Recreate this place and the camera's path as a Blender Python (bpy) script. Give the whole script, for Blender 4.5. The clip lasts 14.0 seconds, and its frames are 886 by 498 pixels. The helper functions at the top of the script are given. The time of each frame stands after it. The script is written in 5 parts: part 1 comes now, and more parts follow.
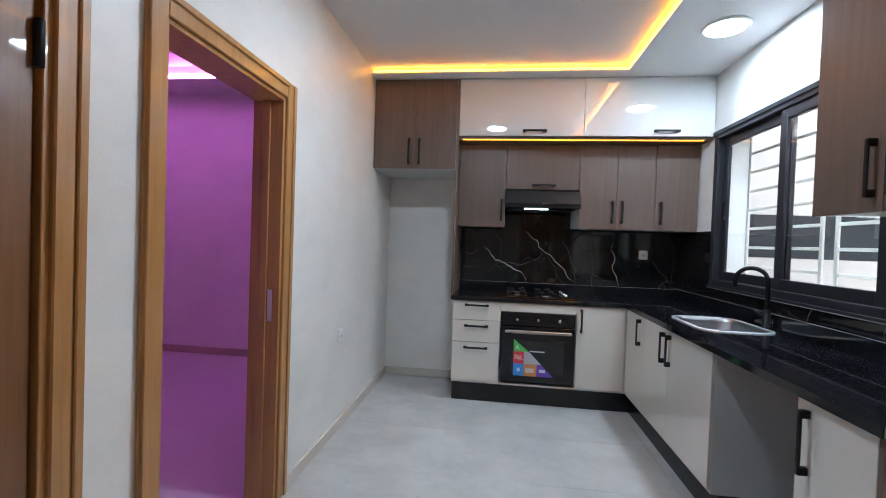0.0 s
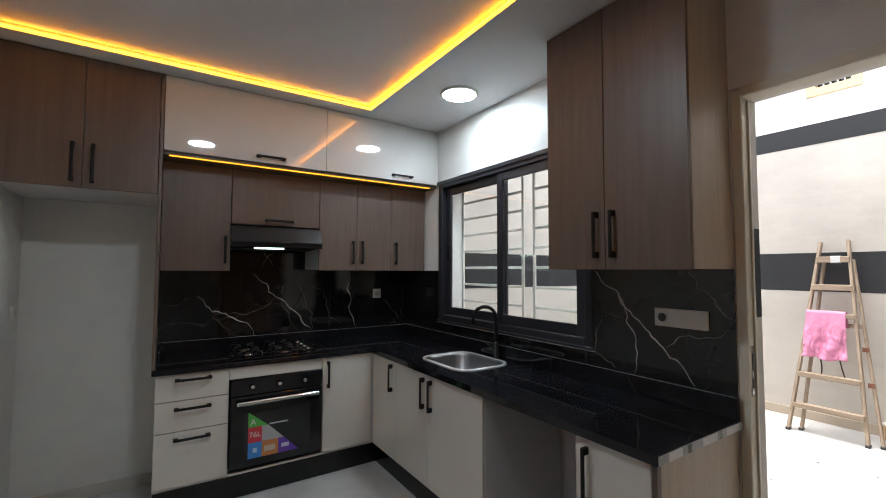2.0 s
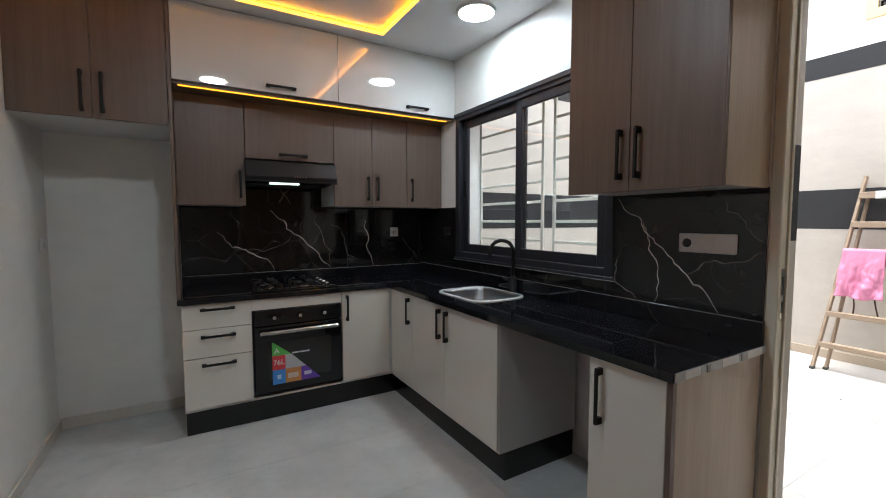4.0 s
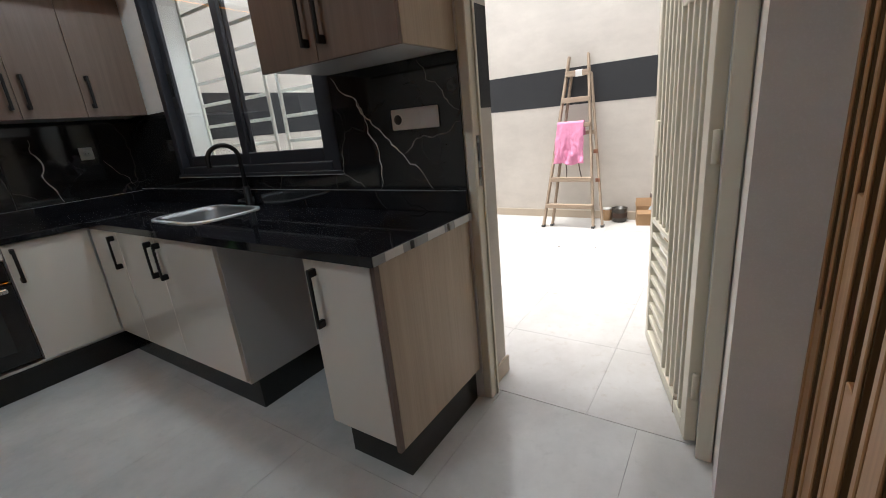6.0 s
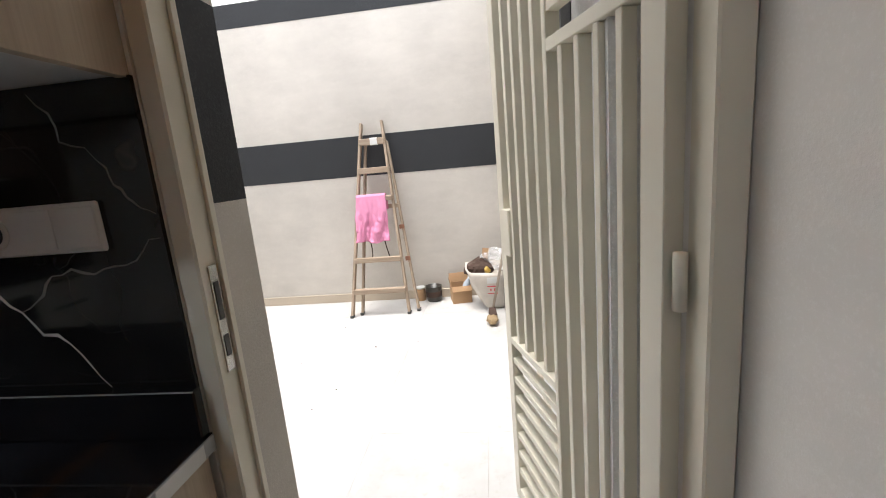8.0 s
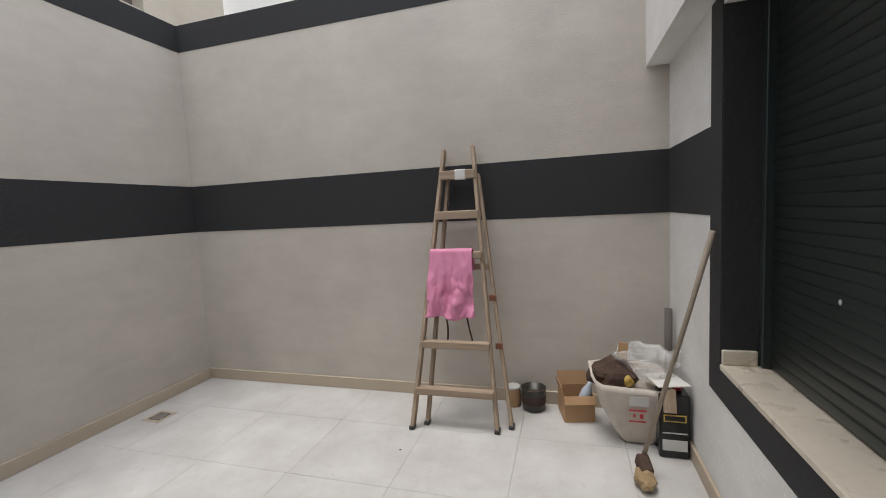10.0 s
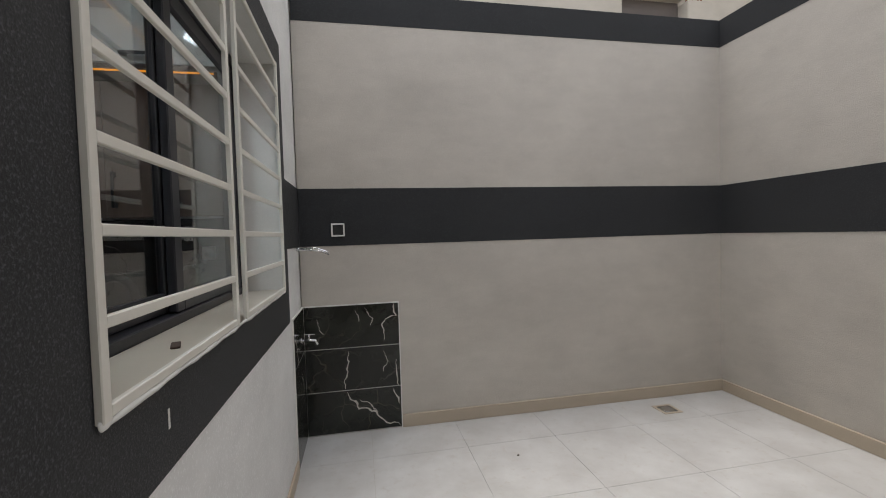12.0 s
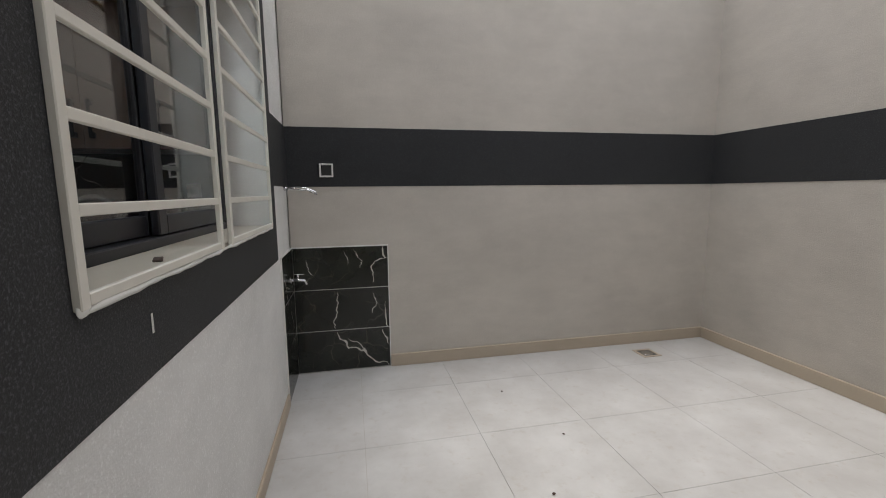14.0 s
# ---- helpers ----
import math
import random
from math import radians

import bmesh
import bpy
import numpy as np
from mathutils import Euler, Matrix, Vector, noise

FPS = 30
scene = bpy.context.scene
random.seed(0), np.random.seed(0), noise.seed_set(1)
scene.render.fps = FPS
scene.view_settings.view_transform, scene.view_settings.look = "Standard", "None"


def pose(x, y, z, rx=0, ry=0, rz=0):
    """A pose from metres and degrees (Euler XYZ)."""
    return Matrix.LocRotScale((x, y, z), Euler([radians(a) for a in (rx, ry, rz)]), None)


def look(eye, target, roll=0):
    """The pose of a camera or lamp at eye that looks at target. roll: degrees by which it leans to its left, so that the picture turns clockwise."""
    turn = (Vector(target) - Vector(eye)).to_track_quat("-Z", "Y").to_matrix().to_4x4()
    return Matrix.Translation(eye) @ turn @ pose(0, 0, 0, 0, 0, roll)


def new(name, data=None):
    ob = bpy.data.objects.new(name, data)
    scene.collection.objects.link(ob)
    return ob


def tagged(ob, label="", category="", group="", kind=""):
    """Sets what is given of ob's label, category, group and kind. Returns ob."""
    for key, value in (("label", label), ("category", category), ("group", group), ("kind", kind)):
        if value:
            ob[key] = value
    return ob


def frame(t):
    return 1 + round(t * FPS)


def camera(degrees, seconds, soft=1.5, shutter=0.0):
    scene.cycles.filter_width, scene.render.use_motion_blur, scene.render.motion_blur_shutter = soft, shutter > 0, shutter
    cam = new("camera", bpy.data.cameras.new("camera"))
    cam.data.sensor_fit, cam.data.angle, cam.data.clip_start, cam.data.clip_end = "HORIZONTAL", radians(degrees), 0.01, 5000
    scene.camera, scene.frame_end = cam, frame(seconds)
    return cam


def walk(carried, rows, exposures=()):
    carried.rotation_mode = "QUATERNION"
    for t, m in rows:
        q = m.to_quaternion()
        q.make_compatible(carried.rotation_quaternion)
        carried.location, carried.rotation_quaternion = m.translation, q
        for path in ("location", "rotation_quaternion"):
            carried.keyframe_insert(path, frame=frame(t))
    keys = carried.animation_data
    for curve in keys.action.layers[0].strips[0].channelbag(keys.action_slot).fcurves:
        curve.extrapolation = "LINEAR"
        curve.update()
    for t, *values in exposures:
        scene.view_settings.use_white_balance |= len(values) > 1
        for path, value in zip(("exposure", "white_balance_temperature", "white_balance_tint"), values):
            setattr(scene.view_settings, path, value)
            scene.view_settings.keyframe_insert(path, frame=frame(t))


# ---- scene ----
cam = camera(92.5, 14.0, 1.0)
PATH = [
    (0, (-1.66, -4.155, 1.354), (-1.907, -2.17, 1.315), 2.0),
    (0.5, (-1.709, -3.934, 1.333), (-1.339, -1.969, 1.314), 1.1),
    (1, (-1.745, -3.773, 1.341), (-1.011, -1.913, 1.309), 0.6),
    (1.5, (-1.895, -3.719, 1.441), (-0.816, -2.035, 1.487), 0.3),
    (2, (-1.982, -3.689, 1.505), (-0.882, -2.022, 1.604), 0.2),
    (2.2, (-1.983, -3.682, 1.525), (-0.9, -2.005, 1.649), 0.2),
    (4.5, (-1.906, -3.659, 1.338), (-0.915, -1.942, 1.076), 0.1),
    (5, (-1.857, -3.69, 1.305), (-0.809, -2.037, 0.896), -2.2),
    (5.5, (-1.671, -3.749, 1.284), (-0.301, -2.376, 0.795), -5.3),
    (6, (-1.489, -3.755, 1.266), (0.09, -2.671, 0.691), -5.7),
    (6.5, (-1.364, -3.659, 1.304), (0.463, -3.041, 0.778), -4.4),
    (7, (-1.248, -3.532, 1.341), (0.674, -3.216, 0.890), -4.7),
    (7.5, (-0.959, -3.46, 1.328), (0.974, -3.193, 0.889), -4.9),
    (7.7, (-0.842, -3.444, 1.329), (1.098, -3.196, 0.914), -5.2),
    (9.8, (0.544, -3.109, 1.409), (2.515, -2.848, 1.186), -2.6),
    (10, (0.614, -3.04, 1.387), (2.525, -2.48, 1.204), -2.9),
    (10.5, (0.736, -2.938, 1.327), (2.043, -1.428, 1.216), -1.3),
    (11, (0.673, -2.932, 1.359), (1.332, -1.046, 1.255), -1.7),
    (11.5, (0.606, -2.935, 1.383), (1.069, -0.992, 1.294), -1.6),
    (12, (0.645, -2.942, 1.36), (1.029, -0.981, 1.291), -1.7),
    (12.5, (0.655, -2.942, 1.338), (1.038, -0.98, 1.271), -1.3),
    (13, (0.631, -2.936, 1.338), (1.033, -0.98, 1.225), -0.8),
    (13.5, (0.654, -2.938, 1.292), (1.059, -0.992, 1.07), -0.7),
    (14, (0.66, -2.945, 1.262), (1.073, -1.007, 0.994), -0.6),
]
EXPOSURES = [(0.0, 2.05, 5750, 10), (0.5, 2.05, 5750, 10), (1.0, 1.85, 6300, 10), (1.5, 1.4, 6450, 10), (2.2, 1.2, 6400, 10), (4.3, 1.35, 6400, 10), (5.0, 1.4, 6400, 10), (5.5, 1.12, 6450, 10), (6.0, 1.15, 6500, 10), (7.0, 1.15, 6450, 10), (7.7, 1.15, 6400, 10), (9.8, -0.07, 6500, 10), (10.5, -0.23, 6450, 10), (11.0, -0.30, 6550, 10), (14.0, -0.27, 6550, 10)]
walk(cam, [(t, look(eye, target, roll)) for t, eye, target, roll in PATH], EXPOSURES)

# ---- world and light ----
world = bpy.data.worlds.new("sky")
scene.world = world
world.use_nodes = True
wn = world.node_tree
sky = wn.nodes.new("ShaderNodeTexSky")
sky.sky_type = "NISHITA"
sky.sun_disc = False
sky.sun_elevation, sky.sun_rotation = radians(81), radians(317)
sky.air_density, sky.dust_density = 1.0, 4.0
mixw = wn.nodes.new("ShaderNodeMix")
mixw.data_type = "RGBA"
mixw.inputs["Factor"].default_value = 0.7
mixw.inputs["B"].default_value = (12.4, 12.6, 13.2, 1)
wn.links.new(sky.outputs["Color"], mixw.inputs["A"])
bg = wn.nodes["Background"]
bg.inputs["Strength"].default_value = 0.166
wn.links.new(mixw.outputs["Result"], bg.inputs["Color"])


def lamp(name, kind, m, energy, color, **size):
    d = bpy.data.lights.new(name, kind)
    d.energy, d.color = energy, color
    for k, v in size.items():
        if k == "angle": d.angle = v
        if k == "size": d.size = v
        if k == "size_y": d.size_y = v
        if k == "shape": d.shape = v
    o = new(name, d)
    o.matrix_world = m
    return o


lamp("sun", "SUN", look((-1.1, 1.2, 10), (0, 0, 0)), 1.8, (1.0, 0.96, 0.9), angle=radians(25))


# ---- materials ----
def nodes_of(name):
    m = bpy.data.materials.new(name)
    m.use_nodes = True
    t = m.node_tree
    return m, t, t.nodes["Principled BSDF"]


def mix_rgb(t, fac, a, b, mode="MIX"):
    n = t.nodes.new("ShaderNodeMix")
    n.data_type, n.blend_type = "RGBA", mode
    for s, v in (("Factor", fac), ("A", a), ("B", b)):
        if isinstance(v, (int, float)):
            n.inputs[s].default_value = v
        elif isinstance(v, tuple):
            n.inputs[s].default_value = (*v[:3], 1)
        else:
            t.links.new(v, n.inputs[s])
    return n.outputs["Result"]


def coords(t, scale=(1, 1, 1), kind="Object"):
    c = t.nodes.new("ShaderNodeTexCoord")
    mp = t.nodes.new("ShaderNodeMapping")
    mp.inputs["Scale"].default_value = scale
    t.links.new(c.outputs[kind], mp.inputs["Vector"])
    return mp.outputs["Vector"]


def noise_tex(t, vec, scale, detail=4.0, rough=0.55):
    n = t.nodes.new("ShaderNodeTexNoise")
    n.inputs["Scale"].default_value, n.inputs["Detail"].default_value, n.inputs["Roughness"].default_value = scale, detail, rough
    t.links.new(vec, n.inputs["Vector"])
    return n


def ramp(t, val, stops):
    r = t.nodes.new("ShaderNodeValToRGB")
    while len(r.color_ramp.elements) < len(stops):
        r.color_ramp.elements.new(0.5)
    for e, (p, c) in zip(r.color_ramp.elements, stops):
        e.position, e.color = p, (*((c, c, c) if isinstance(c, (int, float)) else c), 1)
    t.links.new(val, r.inputs["Fac"])
    return r.outputs["Color"]


def bump(t, b, height, strength, dist=0.002):
    n = t.nodes.new("ShaderNodeBump")
    n.inputs["Strength"].default_value, n.inputs["Distance"].default_value = strength, dist
    t.links.new(height, n.inputs["Height"])
    t.links.new(n.outputs["Normal"], b.inputs["Normal"])


def plain(name, color, rough=0.5, metal=0.0, vary=0.06, scale=6.0, grain=120.0, relief=0.08, coat=0.0, spec=0.5):
    """Paint, plastic or metal: two scales of variation and a fine relief."""
    m, t, b = nodes_of(name)
    v = coords(t)
    big, fine = noise_tex(t, v, scale), noise_tex(t, v, grain, 2)
    lo, hi = tuple(c * (1 - vary) for c in color), tuple(min(1, c * (1 + vary)) for c in color)
    c1 = mix_rgb(t, big.outputs["Fac"], lo, hi)
    t.links.new(mix_rgb(t, 0.12 if vary else 0.0, c1, mix_rgb(t, fine.outputs["Fac"], lo, hi)), b.inputs["Base Color"])
    b.inputs["Roughness"].default_value, b.inputs["Metallic"].default_value = rough, metal
    b.inputs["Specular IOR Level"].default_value = spec
    b.inputs["Coat Weight"].default_value = coat
    b.inputs["Coat Roughness"].default_value = 0.04
    if relief:
        bump(t, b, fine.outputs["Fac"], relief)
    return m


def plaster(name, color, rough=0.8, vary=0.07, relief=0.25, streak=0.0, grit=150, spot=2.2):
    """Painted render with cloudy patches, faint horizontal trowel streaks and a gritty relief."""
    m, t, b = nodes_of(name)
    v = coords(t)
    a = noise_tex(t, v, 1.4, 6, 0.6)
    s = noise_tex(t, coords(t, (1.0, 1.0, 2.6)), 3.4, 6, 0.65)
    g = noise_tex(t, v, grit, 3, 0.75)
    f = mix_rgb(t, 0.35, a.outputs["Color"], s.outputs["Color"])
    bw = t.nodes.new("ShaderNodeRGBToBW")
    t.links.new(f, bw.inputs["Color"])
    lo, hi = tuple(c * (1 - vary) for c in color), tuple(min(1, c * (1 + vary)) for c in color)
    c1 = mix_rgb(t, ramp(t, bw.outputs["Val"], [(0.35, 0.0), (0.65, 1.0)]), lo, hi)
    c2 = mix_rgb(t, ramp(t, g.outputs["Fac"], [(0.52, 0.0), (0.66, streak)]), c1, tuple(min(1, c * spot + 0.02) for c in color))
    t.links.new(c2, b.inputs["Base Color"])
    b.inputs["Roughness"].default_value = rough
    hsum = mix_rgb(t, 0.35, g.outputs["Color"], a.outputs["Color"])
    bump(t, b, hsum, relief, 0.004)
    return m


def wood(name, dark, light, rough=0.45, along=2, ring=16.0, coat=0.0):
    """Veneer: long grain along one axis."""
    m, t, b = nodes_of(name)
    sc = [ring, ring, ring]
    sc[along] = ring * 0.045
    g = noise_tex(t, coords(t, tuple(sc)), 2.2, 5, 0.6)
    sc2 = [70.0, 70.0, 70.0]
    sc2[along] = 1.6
    p = noise_tex(t, coords(t, tuple(sc2)), 3.0, 3, 0.6)
    c1 = mix_rgb(t, ramp(t, g.outputs["Fac"], [(0.3, 0.0), (0.7, 1.0)]), dark, light)
    c2 = mix_rgb(t, ramp(t, p.outputs["Fac"], [(0.35, 0.2), (0.55, 0.0)]), c1, tuple(c * 0.6 for c in dark))
    info = t.nodes.new("ShaderNodeObjectInfo")
    c3 = mix_rgb(t, 0.12, c2, mix_rgb(t, info.outputs["Random"], dark, light))
    t.links.new(c3, b.inputs["Base Color"])
    b.inputs["Roughness"].default_value = rough
    b.inputs["Coat Weight"].default_value = coat
    bump(t, b, p.outputs["Fac"], 0.1, 0.001)
    return m


def marble(name, base, vein, scale=1.7, width=0.012, rough=0.08, amount=0.75, cloud=0.5, shift=0.0):
    """Polished stone with branching veins that fade in and out."""
    m, t, b = nodes_of(name)
    v = coords(t)
    w = noise_tex(t, v, 2.2, 4, 0.55)
    off = t.nodes.new("ShaderNodeVectorMath")
    off.operation = "MULTIPLY_ADD"
    off.inputs[1].default_value, off.inputs[2].default_value = (0.42, 0.42, 0.42), (shift, shift * 0.7, shift * 1.3)
    t.links.new(w.outputs["Color"], off.inputs[0])
    add = t.nodes.new("ShaderNodeVectorMath")
    t.links.new(v, add.inputs[0])
    t.links.new(off.outputs["Vector"], add.inputs[1])
    total = None
    for k, (sc, wd, am) in enumerate(((scale, width, 1.0), (scale * 2.3, width * 0.6, 0.5))):
        vo = t.nodes.new("ShaderNodeTexVoronoi")
        vo.feature = "DISTANCE_TO_EDGE"
        vo.inputs["Scale"].default_value = sc
        t.links.new(add.outputs["Vector"], vo.inputs["Vector"])
        line = ramp(t, vo.outputs["Distance"], [(0.0, 1.0), (wd * 0.5, 0.5), (wd, 0.05), (wd * 1.8, 0.0)])
        mask = ramp(t, noise_tex(t, v, 1.9 + 1.7 * k, 2).outputs["Fac"], [(0.40, 0.0), (0.56, am)])
        got = mix_rgb(t, 1.0, line, mask, "MULTIPLY")
        total = got if total is None else mix_rgb(t, 1.0, total, got, "ADD")
    bw = t.nodes.new("ShaderNodeRGBToBW")
    t.links.new(total, bw.inputs["Color"])
    fac = t.nodes.new("ShaderNodeMath")
    fac.operation, fac.use_clamp = "MULTIPLY", True
    fac.inputs[1].default_value = amount
    t.links.new(bw.outputs["Val"], fac.inputs[0])
    cl = noise_tex(t, v, 3.5, 7, 0.65)
    c1 = mix_rgb(t, ramp(t, cl.outputs["Fac"], [(0.35, 0.0), (0.75, 1.0)]), base, tuple(c * (1 + cloud) + 0.001 for c in base))
    t.links.new(mix_rgb(t, fac.outputs["Value"], c1, vein), b.inputs["Base Color"])
    r = noise_tex(t, v, 9, 4)
    t.links.new(ramp(t, r.outputs["Fac"], [(0.3, rough * 0.7), (0.7, rough * 1.5)]), b.inputs["Roughness"])
    return m


def glow(name, color, strength):
    m, t, b = nodes_of(name)
    b.inputs["Base Color"].default_value = (*color, 1)
    b.inputs["Emission Color"].default_value = (*color, 1)
    b.inputs["Emission Strength"].default_value = strength
    return m


def glass(name, tint=(0.92, 0.95, 0.95)):
    m, t, b = nodes_of(name)
    b.inputs["Base Color"].default_value = (*tint, 1)
    b.inputs["Roughness"].default_value = 0.0
    b.inputs["IOR"].default_value = 1.5
    b.inputs["Transmission Weight"].default_value = 1.0
    return m


def floor_tile(name, a, c, rough, vein, cloud=3.0):
    """Stoneware: cloudy marbling, smudged gloss, a little difference from tile to tile."""
    m, t, b = nodes_of(name)
    v = coords(t, (1, 1, 1), "Object")
    info = t.nodes.new("ShaderNodeObjectInfo")
    jump = t.nodes.new("ShaderNodeVectorMath")
    jump.operation = "MULTIPLY_ADD"
    jump.inputs[1].default_value = (1, 1, 1)
    t.links.new(v, jump.inputs[0])
    t.links.new(info.outputs["Location"], jump.inputs[2])
    n1 = noise_tex(t, jump.outputs["Vector"], cloud, 7, 0.62)
    n2 = noise_tex(t, jump.outputs["Vector"], cloud * 5, 5, 0.7)
    c1 = mix_rgb(t, ramp(t, n1.outputs["Fac"], [(0.33, 0.0), (0.68, 1.0)]), a, c)
    c2 = mix_rgb(t, ramp(t, n2.outputs["Fac"], [(0.56, 0.0), (0.75, 0.5)]), c1, vein)
    c3 = mix_rgb(t, 0.08, c2, mix_rgb(t, info.outputs["Random"], a, c))
    t.links.new(c3, b.inputs["Base Color"])
    t.links.new(ramp(t, n1.outputs["Fac"], [(0.3, rough * 0.7), (0.7, rough * 1.4)]), b.inputs["Roughness"])
    return m


M_WHITE = plaster("kitchen_plaster", (0.73, 0.71, 0.67), 0.42, 0.10, 0.3, 0.12)
M_CEIL = plain("ceiling_paint", (0.72, 0.71, 0.70), 0.7, vary=0.03)
M_YARD = plaster("yard_render", (0.525, 0.485, 0.43), 0.9, 0.15, 1.0, 0.10)
M_BAND = plaster("anthracite_render", (0.021, 0.022, 0.024), 0.85, 0.2, 0.8, 0.45)
M_GRIT = plaster("gritty_anthracite_render", (0.019, 0.020, 0.022), 0.7, 0.25, 1.0, 0.7, 190, 4.0)
M_OUTWHITE = plaster("white_render", (0.72, 0.715, 0.70), 0.9, 0.14, 1.0, 0.4, 120)
M_SKIRT = plain("beige_skirting", (0.47, 0.395, 0.305), 0.5, vary=0.12, scale=3)
M_PALESKIRT = plain("pale_skirting_tile", (0.60, 0.55, 0.49), 0.25, vary=0.08, scale=4)
M_BROWN = wood("brown_veneer", (0.112, 0.073, 0.054), (0.156, 0.105, 0.080), 0.42)
M_LIGHTWOOD = wood("pale_veneer", (0.42, 0.33, 0.24), (0.49, 0.40, 0.30), 0.45)
M_OAK = wood("varnished_door_wood", (0.36, 0.17, 0.05), (0.50, 0.26, 0.09), 0.3, coat=0.3)
M_OAKDARK = wood("dark_door_wood", (0.15, 0.06, 0.018), (0.22, 0.095, 0.03), 0.35, coat=0.3)
M_SLAT = wood("slat_wood", (0.34, 0.175, 0.07), (0.47, 0.26, 0.115), 0.45)
M_SLATBACK = plain("brown_backing", (0.125, 0.066, 0.022), 0.5, vary=0.12)
M_CREAM = plain("cream_gloss", (0.66, 0.61, 0.54), 0.12, vary=0.02, relief=0.0, coat=0.6)
M_GLOSSWHITE = plain("white_gloss", (0.60, 0.585, 0.56), 0.015, vary=0.015, relief=0.0, coat=1.0, spec=0.9)
M_CARCASS = plain("white_melamine", (0.62, 0.61, 0.60), 0.4, vary=0.03)
M_BLACK = plain("black_handle", (0.010, 0.009, 0.009), 0.5, vary=0.2, spec=0.25)
M_PLINTH = plain("black_plinth", (0.010, 0.010, 0.011), 0.25, vary=0.25)
M_MARBLE = marble("black_marble", (0.0055, 0.0053, 0.0056), (0.35, 0.31, 0.26), 1.5, 0.006, 0.06, 0.16, 2.2)
M_COUNTER = marble("black_worktop", (0.0055, 0.0055, 0.007), (0.20, 0.19, 0.18), 1.6, 0.005, 0.055, 0.12, 1.6, 3.1)
M_YARDTILE = marble("black_wall_tile", (0.007, 0.008, 0.006), (0.42, 0.37, 0.29), 4.5, 0.010, 0.16, 0.22, 2.0, 7.7)
M_VEIN = plain("pale_stone_vein", (0.50, 0.47, 0.43), 0.1, vary=0.35, scale=22, relief=0)
M_FINEVEIN = plain("faint_stone_vein", (0.17, 0.155, 0.14), 0.1, vary=0.4, scale=22, relief=0)
M_FRAME = plain("anthracite_aluminium", (0.030, 0.030, 0.036), 0.35, 0.3, vary=0.08)
M_STEEL = plain("brushed_steel", (0.60, 0.60, 0.60), 0.25, 1.0, vary=0.05)
M_CHROME = plain("chrome", (0.75, 0.75, 0.76), 0.1, 1.0, vary=0.02, relief=0)
M_OVEN = plain("black_enamel", (0.008, 0.008, 0.009), 0.15, vary=0.1, relief=0)
M_HOOD = plain("satin_black_lacquer", (0.009, 0.008, 0.0085), 0.38, vary=0.15, relief=0, spec=0.3)
M_OVENGLASS = plain("black_glass", (0.006, 0.006, 0.007), 0.03, vary=0.0, relief=0)
M_GATE = plain("cream_steel_paint", (0.70, 0.66, 0.55), 0.4, vary=0.05, scale=9)
M_GRILLE = plain("white_steel_paint", (0.72, 0.69, 0.62), 0.4, vary=0.06, scale=14)
M_GLASS = glass("window_glass")
M_SILL = plain("stone_sill", (0.52, 0.46, 0.38), 0.35, vary=0.12, scale=5)
M_PALESTONE = marble("cream_sill_stone", (0.55, 0.50, 0.42), (0.40, 0.30, 0.19), 2.4, 0.03, 0.3, 0.45, 0.25, 5.0)
M_SHUTTER = plain("dark_green_shutter", (0.027, 0.037, 0.036), 0.36, 0.0, vary=0.2, scale=3)
M_TRIM = plain("white_tile_trim", (0.75, 0.74, 0.71), 0.3, vary=0.03)
M_PLASTIC = plain("white_plastic", (0.74, 0.73, 0.70), 0.3, vary=0.02, relief=0)
M_DARKPLASTIC = plain("dark_plastic", (0.03, 0.03, 0.03), 0.35, vary=0.05, relief=0)
M_LADDER = wood("ladder_wood", (0.25, 0.18, 0.125), (0.44, 0.345, 0.255), 0.75)
M_RUNG = wood("rung_wood", (0.25, 0.18, 0.125), (0.44, 0.345, 0.255), 0.75, along=1)
M_PINK = plain("pink_cloth", (0.68, 0.26, 0.41), 0.9, vary=0.08, scale=12, grain=300, relief=0.4)
M_CARD = plain("cardboard", (0.42, 0.26, 0.14), 0.85, vary=0.12, scale=8)
M_SACK = plain("woven_sack", (0.56, 0.51, 0.45), 0.7, vary=0.22, scale=16, grain=200, relief=0.5)
M_RED = plain("red_print", (0.55, 0.05, 0.06), 0.5)
M_DIRT = plain("dark_debris", (0.06, 0.035, 0.025), 0.9, vary=0.4, scale=20)
M_CAN = plain("black_can", (0.012, 0.012, 0.013), 0.25, vary=0.1)
M_YELLOW = plain("yellow_print", (0.50, 0.34, 0.07), 0.5)
M_LABEL = plain("pale_label", (0.62, 0.62, 0.60), 0.5, vary=0.08)
M_HALFGLASS = plain("smoky_bucket", (0.035, 0.031, 0.024), 0.35, vary=0.4, scale=20)
M_BRUSH = plain("bristle", (0.30, 0.215, 0.12), 0.95, vary=0.25, scale=30, relief=0.6)
M_GROUT = plain("grey_grout", (0.44, 0.43, 0.41), 0.9)
M_YGROUT = plain("pale_grout", (0.43, 0.40, 0.365), 0.9, vary=0.5, scale=1.7)
M_KTILE = floor_tile("glossy_floor_tile", (0.46, 0.46, 0.45), (0.61, 0.61, 0.59), 0.11, (0.41, 0.41, 0.40), 2.6)
M_YTILE = floor_tile("matt_yard_tile", (0.46, 0.45, 0.435), (0.585, 0.58, 0.57), 0.45, (0.40, 0.345, 0.285), 3.4)
